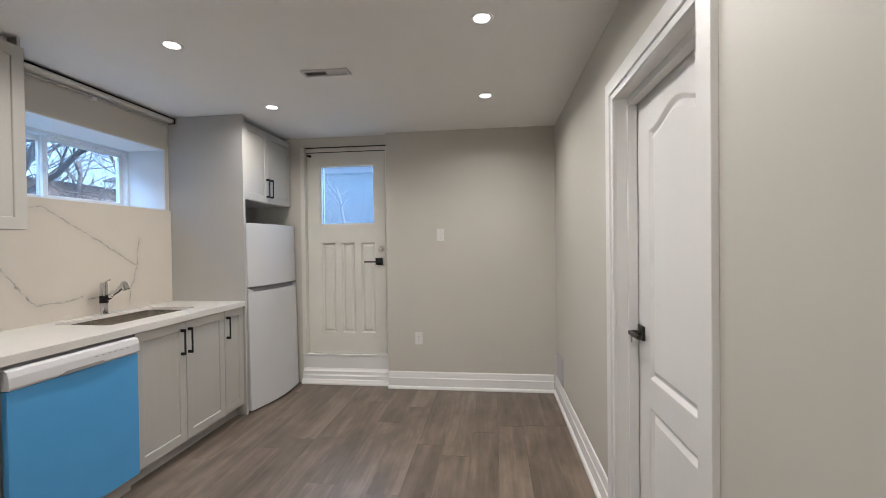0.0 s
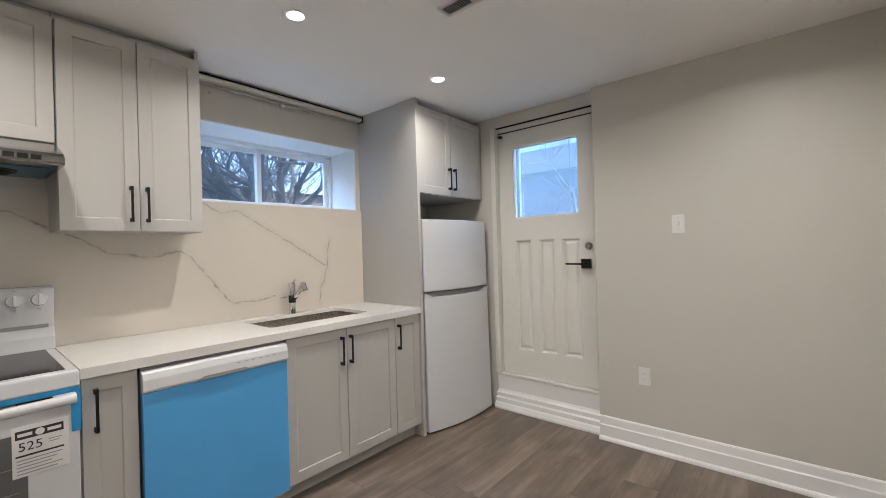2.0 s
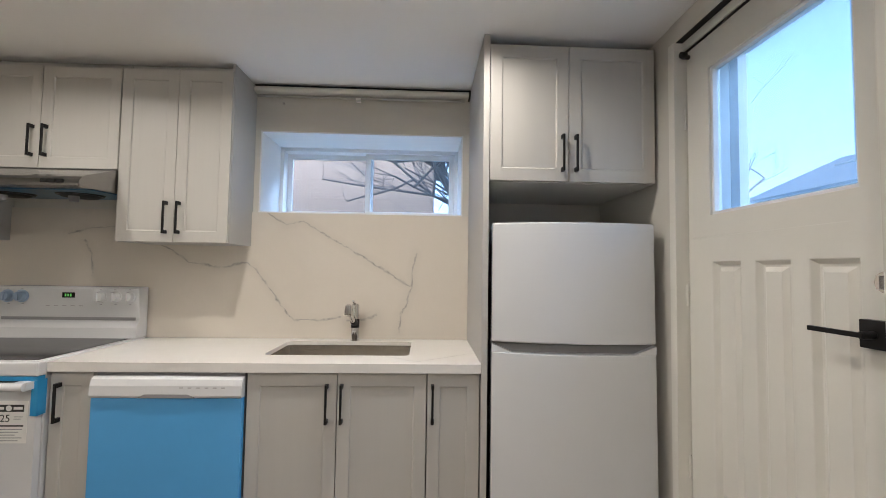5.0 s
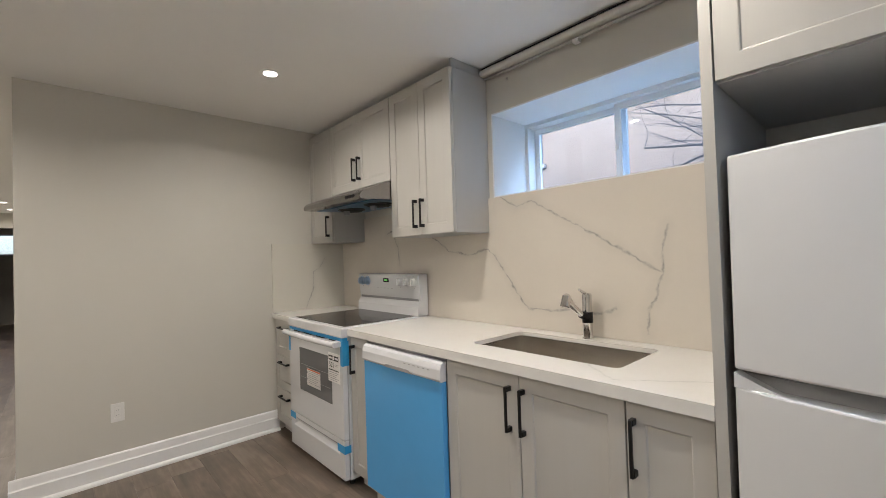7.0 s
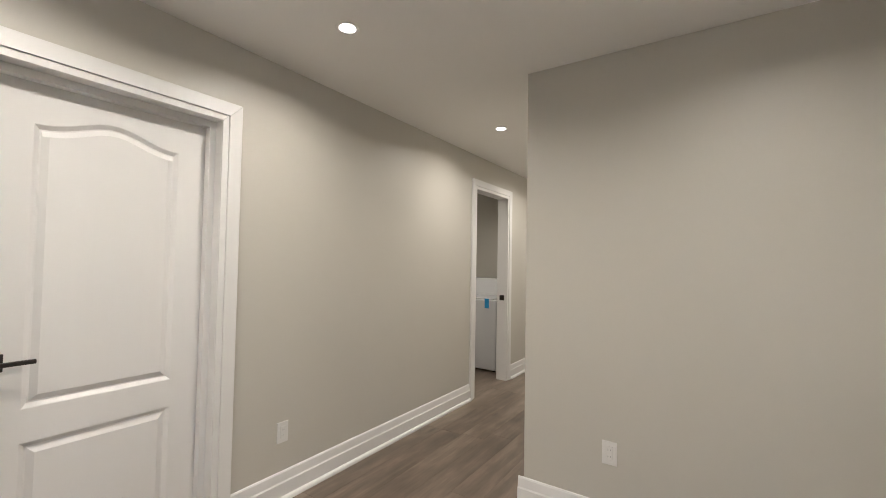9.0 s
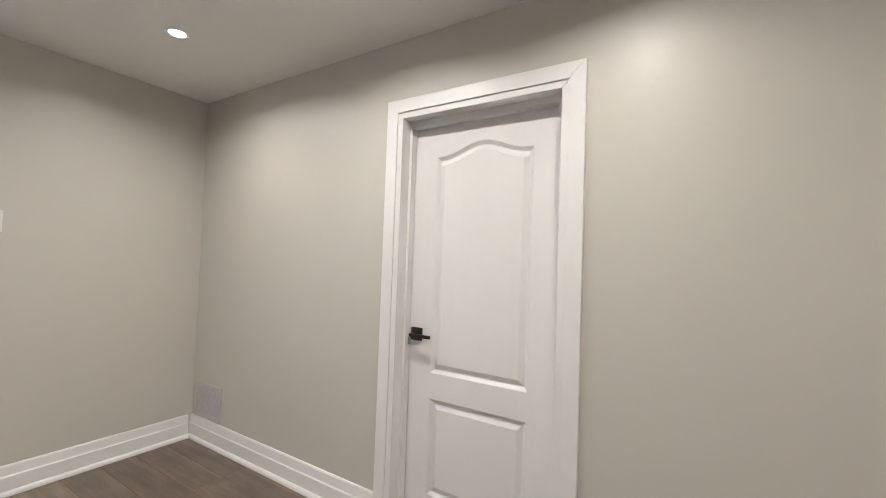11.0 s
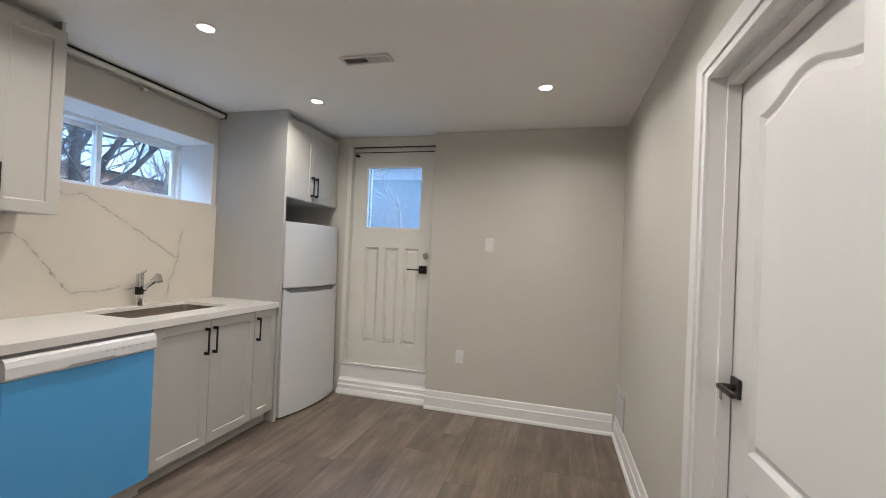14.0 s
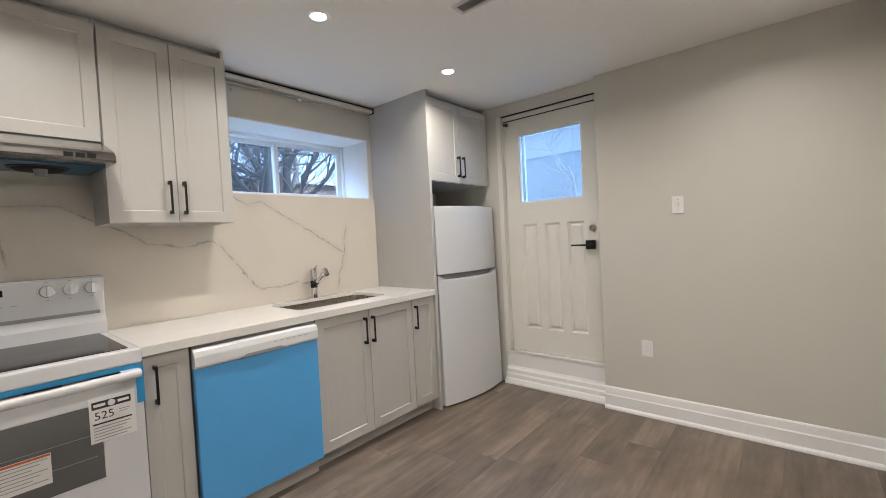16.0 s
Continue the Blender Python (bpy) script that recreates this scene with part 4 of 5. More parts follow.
M_BKNOB = mat("knob_under_blue_film", (0.36, 0.47, 0.63), 0.3, vary=0.03, bump=0.0)


def knob(y, z, m=M_ENAMEL):
    px = -2.262 + (z - 1.045) / 0.163 * 0.016
    k = part("knob", tubes(([(px, y, z), (px + 0.007, y, z)], 0.035), ([(px + 0.007, y, z), (px + 0.030, y, z)], [0.029, 0.0245]), seg=28), m, pnl, "white control knob" if m is M_ENAMEL else "control knob under blue film", smooth=True, weld=False)
    part("grip", boxes((px + 0.0295, px + 0.038, y - 0.005, y + 0.005, z - 0.024, z + 0.024)), m, k, "", 0.002)


for ky in (1.328, 1.249, 1.170):
    knob(ky, 1.162)
for ky in (0.748, 0.672):
    knob(ky, 1.162, M_BKNOB)
part("display", boxes((-2.2535, -2.2478, 0.962, 1.030, 1.155, 1.184)), M_CERAN, pnl, "dark clock display")
for k in range(3):
    part("digit", boxes((-2.2477, -2.2470, 0.977 + 0.014 * k, 0.985 + 0.014 * k, 1.162, 1.177)), M_GREEN, pnl, "green glowing digit")
bm = bmesh.new()
for k in range(5):
    box(bm, -2.2565, -2.2555, 0.87 + 0.045 * k, 0.892 + 0.045 * k, 1.108, 1.112)
for ky in (1.328, 1.249, 1.170, 0.748, 0.672):
    box(bm, -2.2480, -2.2462, ky - 0.006, ky + 0.006, 1.2015, 1.2045)
    box(bm, -2.2556, -2.2536, ky - 0.006, ky + 0.006, 1.117, 1.1205)
tagged(part("panel_print", bm, M_GREYINK, pnl, "small grey print marks", weld=False), kind="stuff")
part("film_strip", boxes((sf - 0.034, sf - 0.002, sy0 + 0.004, sy1 - 0.003, 0.852, 0.871)), M_TAPE, st, "blue protective film")
for k in range(4):
    part("vent_slot", boxes((sf - 0.03, sf - 0.0015, sy0 + 0.06 + k * 0.18, sy0 + 0.16 + k * 0.18, 0.846, 0.851)), M_DARK, st, "dark vent slot")
bm = bmesh.new()
slab(bm, facing((sf, sy0 + 0.004, 0.282), YA, XA), sy1 - sy0 - 0.008, 0.562, 0.03, [(0.165, 0.622, 0.176, 0.465, 0)], [(0.002, -0.002)], False)
odoor = part("oven_door", bm, M_ENAMEL, st, "", 0.003)
part("oven_window", boxes((sf - 0.002, sf + 0.0008, sy0 + 0.171, sy0 + 0.624, 0.460, 0.745)), M_OVENGL, odoor, "dark grey oven glass")
for k in range(2):
    part("rack", boxes((sf + 0.0009, sf + 0.0014, sy0 + 0.19, sy0 + 0.605, 0.55 + 0.085 * k, 0.552 + 0.085 * k)), M_GREYPL, odoor, "oven rack seen through the glass")
bm = bmesh.new()
hp = []
for i in range(9):
    s = i / 8
    hp.append((sf + 0.040 + 0.010 * math.sin(math.pi * s), sy0 - 0.018 + 0.035 + (sy1 - sy0 - 0.034) * s, 0.838))
tube(bm, hp, 0.0175, 16)
for yy in (sy0 + 0.045, sy1 - 0.045):
    box(bm, sf - 0.002, sf + 0.04, yy - 0.03, yy + 0.03, 0.823, 0.853)
part("oven_handle", bm, M_ENAMEL, odoor, "white tubular oven handle", smooth=True, weld=False)
bm = bmesh.new()
slab(bm, facing((sf, sy0 + 0.004, 0.05), YA, XA), sy1 - sy0 - 0.008, 0.226, 0.03, [(0.055, 0.703, 0.140, 0.196, 0)], [(0.004, -0.004), (0.022, -0.020)], False)
part("storage_drawer", bm, M_ENAMEL, st, "", 0.003)
for yy in (sy0 + 0.05, sy1 - 0.05):
    for xx in (-2.25, sf - 0.07):
        part("foot", tubes(([(xx, yy, 0.0), (xx, yy, 0.046)], 0.016)), M_BLACK, st, "black levelling foot")
TAPES = [(sf + 0.0005, sy1 - 0.026, sy1 + 0.001, 0.71, 0.856), (sf + 0.0005, sy0 - 0.001, sy0 + 0.022, 0.70, 0.83), (sf + 0.0005, sy0 - 0.001, sy0 + 0.085, 0.232, 0.275), (sf + 0.0005, sy1 - 0.085, sy1 + 0.001, 0.205, 0.250)]
for x, a0, a1, b0, b1 in TAPES:
    bm = boxes((x, x + 0.0012, a0, a1, b0, b1))
    if a1 > sy1:
        box(bm, sf - 0.04, x + 0.0012, sy1 + 0.0002, sy1 + 0.0012, b0, b1)
    part("tape", bm, M_TAPE, st, "strip of blue packing tape", weld=False)
lab = part("energy_label", boxes((sf + 0.001, sf + 0.0025, 1.200, 1.344, 0.600, 0.772)), M_PAPER, odoor, "white energy label with the number 525")
LX = sf + 0.0026
part("label_band", boxes((LX, LX + 0.0004, 1.208, 1.330, 0.728, 0.757)), M_INK, lab, "black printed band")
bm = boxes((LX + 0.0005, LX + 0.0008, 1.214, 1.250, 0.737, 0.748), (LX + 0.0005, LX + 0.0008, 1.288, 1.324, 0.737, 0.748))
tube(bm, [(LX + 0.0004, 1.269, 0.7425), (LX + 0.0009, 1.269, 0.7425)], 0.012, 18)
tagged(part("label_mark", bm, M_PAPER, lab, weld=False), kind="stuff")
part("label_bar", boxes((LX, LX + 0.0004, 1.208, 1.330, 0.668, 0.674)), M_INK, lab, "black printed bar")
bm = boxes((LX, LX + 0.0004, 1.290, 1.326, 0.706, 0.709), (LX, LX + 0.0004, 1.290, 1.318, 0.697, 0.700))
for k in range(5):
    box(bm, LX, LX + 0.0004, 1.210, 1.326 - 0.014 * (k % 3), 0.655 - 0.0115 * k, 0.6585 - 0.0115 * k)
tagged(part("label_print", bm, M_GREYINK, lab, weld=False), kind="stuff")


def lettering(text, size, place, material, parent):
    cu = bpy.data.curves.new("lettering", "FONT")
    cu.body, cu.size, cu.extrude, cu.align_x, cu.align_y = text, size, 0.0002, "CENTER", "CENTER"
    cu.materials.append(material)
    ob = new("lettering", cu)
    ob.parent = parent
    ob.location = Vector(place) - BASE[parent.name]
    ob.rotation_euler = (radians(90), 0, radians(90))
    return ob


lettering("525", 0.042, (LX + 0.0004, 1.245, 0.700), M_INK, lab)
stk = part("warning_sticker", boxes((sf + 0.001, sf + 0.0022, 0.895, 1.088, 0.512, 0.622)), M_PAPER, odoor, "white sticker with an orange band")
part("orange_band", boxes((sf + 0.0023, sf + 0.0027, 0.897, 1.086, 0.612, 0.620)), M_ORANGE, stk)
bm = bmesh.new()
for k in range(7):
    box(bm, sf + 0.0023, sf + 0.0027, 0.918, 1.078 - 0.02 * (k % 3), 0.603 - 0.0125 * k, 0.606 - 0.0125 * k)
box(bm, sf + 0.0023, sf + 0.0027, 0.900, 0.911, 0.590, 0.602)
box(bm, sf + 0.0023, sf + 0.0027, 0.900, 0.911, 0.545, 0.557)
tagged(part("sticker_print", bm, M_GREYINK, stk, weld=False), kind="stuff")

# ---- dishwasher ----
dy0, dy1, df = 1.572, 2.206, -1.690
dw = thing("dishwasher", (-2.0, 1.89, 0), "built-in dishwasher with blue film on its door", "dishwasher")
part("body", boxes((-2.32, df - 0.03, dy0 + 0.004, dy1 - 0.004, 0.095, 0.878)), M_GREYPL, dw)
bm = bmesh.new()
DP = [(df - 0.03, 0.098), (df, 0.098), (df, 0.777), (df - 0.03, 0.777)]
prism(bm, DP, dy0 + 0.002, dy1 - 0.002, lambda u, v, w: Vector((u, w, v)))
part("door_panel", bm, M_FILM, dw, "door covered with glossy blue film", 0.003)
bm = bmesh.new()
prism(bm, [(df - 0.03, 0.779), (df + 0.004, 0.779), (df + 0.012, 0.791), (df + 0.010, 0.832), (df + 0.002, 0.857), (df - 0.012, 0.866), (df - 0.03, 0.866)], dy0 + 0.001, dy1 - 0.001, lambda u, v, w: Vector((u, w, v)))
strip = part("control_strip", bm, M_ENAMEL, dw, "white control strip", 0.002)
bm = bmesh.new()
pocket = [(dy0 + 0.20, 0.7815), (dy0 + 0.44, 0.7815), (dy0 + 0.41, 0.797), (dy0 + 0.23, 0.797)]
prism(bm, pocket, df + 0.004, df + 0.0135, lambda u, v, w: Vector((w, u, v)))
part("pocket_handle", bm, M_GREYPL, strip, "recessed grip")
bm = bmesh.new()
for k in range(6):
    box(bm, df + 0.0098, df + 0.0112, dy1 - 0.26 + 0.035 * k, dy1 - 0.245 + 0.035 * k, 0.822, 0.826)
tagged(part("print", bm, M_GREYINK, strip, weld=False), kind="stuff")
part("toe_panel", boxes((df - 0.075, df - 0.06, dy0 + 0.004, dy1 - 0.004, 0.0, 0.093)), mat("light_toe_metal", (0.50, 0.48, 0.45), 0.4, 0.2), dw, "light grey toe panel")

# ---- refrigerator ----
fr = thing("refrigerator", (-2.285, 3.65, 0), "white top-freezer refrigerator with bowed doors", "refrigerator")
fr.rotation_euler = (0, radians(-1.0), radians(-4.5))
fr.location = (-2.320, 3.69, 0)
BASE[fr.name] = Vector((-2.30, 3.65, 0))
gy0, gy1 = 3.290, 4.008
part("body", boxes((-2.27, -1.692, gy0 + 0.004, gy1 - 0.004, 0.03, 1.535)), M_FRIDGE, fr, "", 0.006)


def bowed(bm, z0, z1, x_back, x_edge, bow, notch=None):
    n = 24
    line = []
    for i in range(n + 1):
        s = i / n
        line.append((x_edge + bow * (1 - (2 * s - 1) ** 2), gy0 + (gy1 - gy0) * s))
    pts = [(x_back, gy0), *line, (x_back, gy1)]
    prism(bm, pts, z0, z1, lambda u, v, w: Vector((u, v, w)))


bm = bmesh.new()
bowed(bm, 1.016, 1.547, -1.69, -1.632, 0.050)
part("freezer_door", bm, M_FRIDGE, fr, "", 0.007)
bm = bmesh.new()
bowed(bm, 0.002, 0.972, -1.69, -1.632, 0.050)
ld = part("lower_door", bm, M_FRIDGE, fr, "", 0.005, weld=False)
bm = bmesh.new()
bowed(bm, 0.9722, 1.0045, -1.69, -1.668, 0.030)
part("grip_recess", bm, M_GREYPL, ld, "grey recessed grip along the door top")
for q in ([(gy0, 0.972), (gy0 + 0.09, 0.972), (gy0, 1.008)], [(gy1 - 0.09, 0.972), (gy1, 0.972), (gy1, 1.008)]):
    bm = bmesh.new()
    prism(bm, q, -1.68, -1.628, lambda u, v, w: Vector((w, u, v)))
    part("grip_cheek", bm, M_FRIDGE, ld)
bm = bmesh.new()
bowed(bm, 1.0051, 1.0179, -1.695, -1.672, 0.02)
part("door_gasket", bm, M_GREYPL, fr, "grey door gasket")
bm = bmesh.new()
bowed(bm, -0.009, 0.0, -1.72, -1.675, 0.025)
part("kick_grille", bm, M_DARK, fr, "dark kick grille")
for yy in (gy0 + 0.05, gy1 - 0.05):
    part("foot", tubes(([(-1.69, yy, -0.0112), (-1.69, yy, 0.0)], 0.018)), M_PLATE, fr, "levelling foot")
    part("foot", tubes(([(-2.25, yy, -0.002), (-2.25, yy, 0.03)], 0.018)), M_BLACK, fr, "levelling foot")

# ---- roller blind ----
rb = thing("roller_blind", (-2.31, 2.6, 2.33), "rolled-up cream roller blind in a slim cassette", "blind")
part("top_rail", boxes((KX, -2.300, 1.952, 3.233, 2.418, 2.424)), M_DARK, rb, "dark mounting rail", 0.001)
bm = bmesh.new()
cs = [(-2.345, 2.378), (-2.300, 2.378)] + [(-2.300 + 0.017 * math.sin(radians(a)), 2.395 - 0.017 * math.cos(radians(a))) for a in range(15, 180, 15)] + [(-2.300, 2.412), (-2.345, 2.412)]
prism(bm, cs, 1.954, 3.222, lambda u, v, w: Vector((u, w, v)))
part("cassette", bm, M_BLIND, rb, "", smooth=True)
part("bottom_bar", tubes(([(-2.325, 1.96, 2.366), (-2.325, 3.20, 2.366)], 0.008)), M_TOE, rb, "fabric hem bar", smooth=True)
part("end_cap", boxes((-2.348, -2.280, 3.2225, 3.233, 2.374, 2.418)), M_DARK, rb)
part("clip", boxes((-2.33, -2.30, 2.545, 2.575, 2.340, 2.358)), M_PLATE, rb, "small white clip", 0.002)
part("clip", boxes((-2.3515, -2.345, 2.10, 2.112, 2.325, 2.337)), M_TOE, rb, "small screw")


# ---- plates and vents ----
def plate(name, origin, u, n, label, kind):
    t = thing(name, origin, label, "outlet" if kind == "outlet" else "switch")
    f = facing(origin, u, n)
    bm = bmesh.new()
    slab(bm, facing(f(-0.035, -0.057, 0.006), u, n), 0.070, 0.114, 0.006, [(0.018, 0.052, 0.023, 0.091, 0)] if kind == "outlet" else [(0.028, 0.042, 0.043, 0.071, 0)], [(0.001, -0.002)], False)
    pl = part("cover_plate", bm, M_PLATE, t, "", 0.0015)
    bm = bmesh.new()
    if kind == "outlet":
        prism(bm, [(-0.016, -0.033), (0.016, -0.033), (0.016, 0.033), (-0.016, 0.033)], 0.004, 0.008, f)
        part("receptacle", bm, M_PLATE, t, "", 0.001)
        bm = bmesh.new()
        for s in (-1, 1):
            for o in (-0.006, 0.006):
                prism(bm, [(o - 0.001, s * 0.016 - 0.004), (o + 0.001, s * 0.016 - 0.004), (o + 0.001, s * 0.016 + 0.004), (o - 0.001, s * 0.016 + 0.004)], 0.0081, 0.0084, f)
        tagged(part("slots", bm, M_GREYPL, t, "dark outlet slots", weld=False), kind="stuff")
    else:
        prism(bm, [(-0.0045, -0.012), (0.0045, -0.012), (0.0045, 0.012), (-0.0045, 0.012)], 0.004, 0.014, f)
        part("toggle", bm, M_PLATE, t, "", 0.001)
        for s in (-0.035, 0.035):
            bm = bmesh.new()
            prism(bm, [(0.003 * math.cos(k * math.pi / 4), s + 0.003 * math.sin(k * math.pi / 4)) for k in range(8)], 0.006, 0.0068, f)
            part("screw", bm, M_GREYPL, t)


plate("outlet", (-0.412, BY, 0.475), XA, -YA, "white double outlet on the wall beside the entry door", "outlet")
plate("light_switch", (-0.195, BY, 1.452), XA, -YA, "white toggle light switch beside the entry door", "switch")
plate("outlet", (-0.726, EY, 0.41), -XA, YA, "white double outlet low on the partition wall", "outlet")
plate("outlet", (RX, 0.938, 0.376), -YA, -XA, "white double outlet low on the hallway wall", "outlet")

M_WREG = mat("lilac_grey_register_enamel", (0.55, 0.53, 0.548), 0.42, vary=0.03, fine=100, bump=0.02)
reg = thing("wall_register", (RX, 3.78, 0.285), "painted metal air register low on the wall", "vent")
fr_ = facing((RX, 3.950, 0.166), -YA, -XA)
bm = bmesh.new()
slab(bm, facing(fr_(0, 0, 0.008), -YA, -XA), 0.345, 0.240, 0.008, [(0.03, 0.315, 0.03, 0.210, 0)], [(0.002, -0.006)], False)
part("frame", bm, M_WREG, reg, "", 0.002)
for k in range(11):
    z = 0.036 + 0.0148 * k
    bm = bmesh.new()
    prism(bm, [(0.033, z), (0.312, z), (0.312, z + 0.0105), (0.033, z + 0.0105)], 0.0025, 0.0065, fr_)
    part("slat", bm, M_WREG, reg)

cv = thing("ceiling_vent", (-0.715, 2.565, CEIL), "white metal ceiling air register with slats", "vent")
bm = bmesh.new()
vx0, vx1, vy0, vy1 = -0.862, -0.568, 2.518, 2.608
for rr in ((vx0, vx1, vy0, vy0 + 0.014), (vx0, vx1, vy1 - 0.014, vy1), (vx0, vx0 + 0.016, vy0 + 0.014, vy1 - 0.014), (vx1 - 0.016, vx1, vy0 + 0.014, vy1 - 0.014)):
    box(bm, rr[0], rr[1], rr[2], rr[3], CEIL - 0.011, CEIL)
part("frame", bm, M_REG, cv, "", 0.002, weld=False)
# no duct is built: a dark sheet paints its shade behind the slats
part("backing", boxes((vx0 + 0.016, vx1 - 0.016, vy0 + 0.014, vy1 - 0.014, CEIL - 0.002, CEIL - 0.0005)), M_DARK, cv, "dark sheet behind the slats for the unlit duct")
for k in range(20):
    x = vx0 + 0.021 + 0.0130 * k
    lean = -0.006 if k < 10 else 0.006
    bm = bmesh.new()
    prism(bm, [(x, CEIL - 0.010), (x + 0.002, CEIL - 0.010), (x + 0.002 + lean, CEIL - 0.002), (x + lean, CEIL - 0.002)], vy0 + 0.014, vy1 - 0.014, lambda u, v, w: Vector((u, w, v)))
    part("slat", bm, M_REG, cv)

# ---- pot lights ----
first = None
for lx, ly in LAMPS:
    if first is None:
        first = thing("downlight", (lx, ly, CEIL), "round recessed white pot light in the ceiling, switched on", "ceiling light", "pot lights")
        bm = bmesh.new()
        n = 36
        prof = [(0.040, 0.0), (0.056, 0.0), (0.058, -0.002), (0.054, -0.005), (0.044, -0.0045), (0.037, -0.001)]
        for k in range(n):
            a, b = 2 * math.pi * k / n, 2 * math.pi * (k + 1) / n
            for (r0, h0), (r1, h1) in zip(prof, prof[1:]):
                bm.faces.new([bm.verts.new((lx + r * math.cos(g), ly + r * math.sin(g), CEIL + h)) for r, h, g in ((r0, h0, a), (r1, h1, a), (r1, h1, b), (r0, h0, b))])
        part("trim_ring", bm, M_PLATE, first, "white trim ring", smooth=True)
        part("lens", tubes(([(lx, ly, CEIL - 0.001), (lx, ly, CEIL - 0.0025)], 0.0375), seg=32), M_LENS, first, "glowing lens")
    else:
        copy_thing(first, Matrix.Translation((lx, ly, CEIL)))

# ---- laundry room ----
wa = thing("washing_machine", (1.45, -2.55, 0), "white washing machine with a strip of blue tape", "washing machine")
part("body", boxes((1.10, 1.76, -2.86, -2.21, 0.02, 0.885)), M_FRIDGE, wa, "", 0.015)
part("lid", boxes((1.13, 1.73, -2.78, -2.225, 0.886, 0.905)), M_ENAMEL, wa, "", 0.006)
bm = bmesh.new()
prism(bm, [(-2.86, 0.886), (-2.72, 0.886), (-2.78, 1.13), (-2.86, 1.14)], 1.10, 1.76, lambda u, v, w: Vector((w, u, v)))
cp = part("control_panel", bm, M_ENAMEL, wa, "", 0.008)
part("knob", tubes(([(1.30, -2.75, 1.02), (1.30, -2.715, 1.012)], 0.035), seg=24), M_GREYPL, cp, "grey dial", smooth=True)
part("tape", boxes((1.20, 1.26, -2.2095, -2.2085, 0.78, 0.90)), M_TAPE, wa, "strip of blue tape")
for xx in (1.15, 1.70):
    for yy in (-2.80, -2.27):
        part("foot", tubes(([(xx, yy, 0), (xx, yy, 0.021)], 0.02)), M_BLACK, wa)
part("strike_plate", boxes((0.888, 0.945, -1.984, -1.980, 0.915, 0.975)), M_BRONZE, thing("door_strike", (0.9, -1.982, 0.945), "dark bronze strike plate on the laundry jamb", "strike plate"))

# ---- outside ----
M_GROUND = mat("winter_lawn", (0.13, 0.125, 0.075), 0.95, vary=0.35, scale=0.9, fine=14, bump=0.4, bumpdist=0.03)
M_BARK = mat("dark_bark", (0.19, 0.18, 0.175), 0.9, vary=0.35, scale=5, fine=40, bump=0.5, stretch=(3, 3, 0.6), bumpdist=0.02)
M_BRICK1 = brick_wall("brown_brick", (0.20, 0.155, 0.145), (0.25, 0.195, 0.18), (0.31, 0.30, 0.29))
M_BRICK2 = brick_wall("peach_brick", (0.37, 0.30, 0.25), (0.41, 0.33, 0.275), (0.40, 0.345, 0.30))
M_HFRAME = mat("grey_window_frame", (0.40, 0.43, 0.46), 0.6)
M_SIDING = mat("grey_blue_siding", (0.22, 0.24, 0.265), 0.7, vary=0.08, scale=2, fine=20, stretch=(0.2, 0.2, 8), bump=0.3, bumpdist=0.01)
M_ROOF = mat("grey_roof_shingle", (0.115, 0.125, 0.145), 0.85, vary=0.3, scale=3, fine=18, bump=0.5, bumpdist=0.02)
G = 1.38
bm = boxes()
for x0, x1, y0, y1 in ((-600, -2.78, -600, 600), (3.0, 600, -600, 600), (-2.78, 3.0, -600, -11.5), (-2.78, 3.0, 4.43, 600)):
    bm.faces.new([bm.verts.new(p) for p in ((x0, y0, G), (x1, y0, G), (x1, y1, G), (x0, y1, G))])
setting("ground", bm, M_GROUND, "dull winter lawn around the house", "ground")
# unseen storey and roof, added over the ceiling; they block the sun
setting("wall_upper_storey", boxes((-2.772, 3.0, -11.5, 4.42, CEIL + 0.18, 5.2)), M_BRICK1, "added brick upper storey of the house, out of view", "wall")
setting("roof", boxes((-3.0, 3.3, -11.8, 4.6, 5.2, 5.45)), M_ROOF, "added dark roof of the house, out of view", "roof")
setting("wall_foundation", boxes((2.9, 3.0, -11.5, 4.42, 0, CEIL), (-2.772, -1.7, -11.5, -11.4, 0, CEIL), (2.3, 2.9, -11.5, -11.4, 0, CEIL), (-2.772, -2.65, -11.4, -0.2, 0, CEIL), (-2.772, KX, 4.30, 4.42, 0, CEIL), (KX, -2.05, 4.30, 4.42, 0, CEIL), (-0.69, 0.86, 4.30, 4.42, 0, CEIL), (-2.05, -0.69, 4.30, 4.42, 2.4, CEIL)), M_BRICK1, "brick foundation walls", "wall")


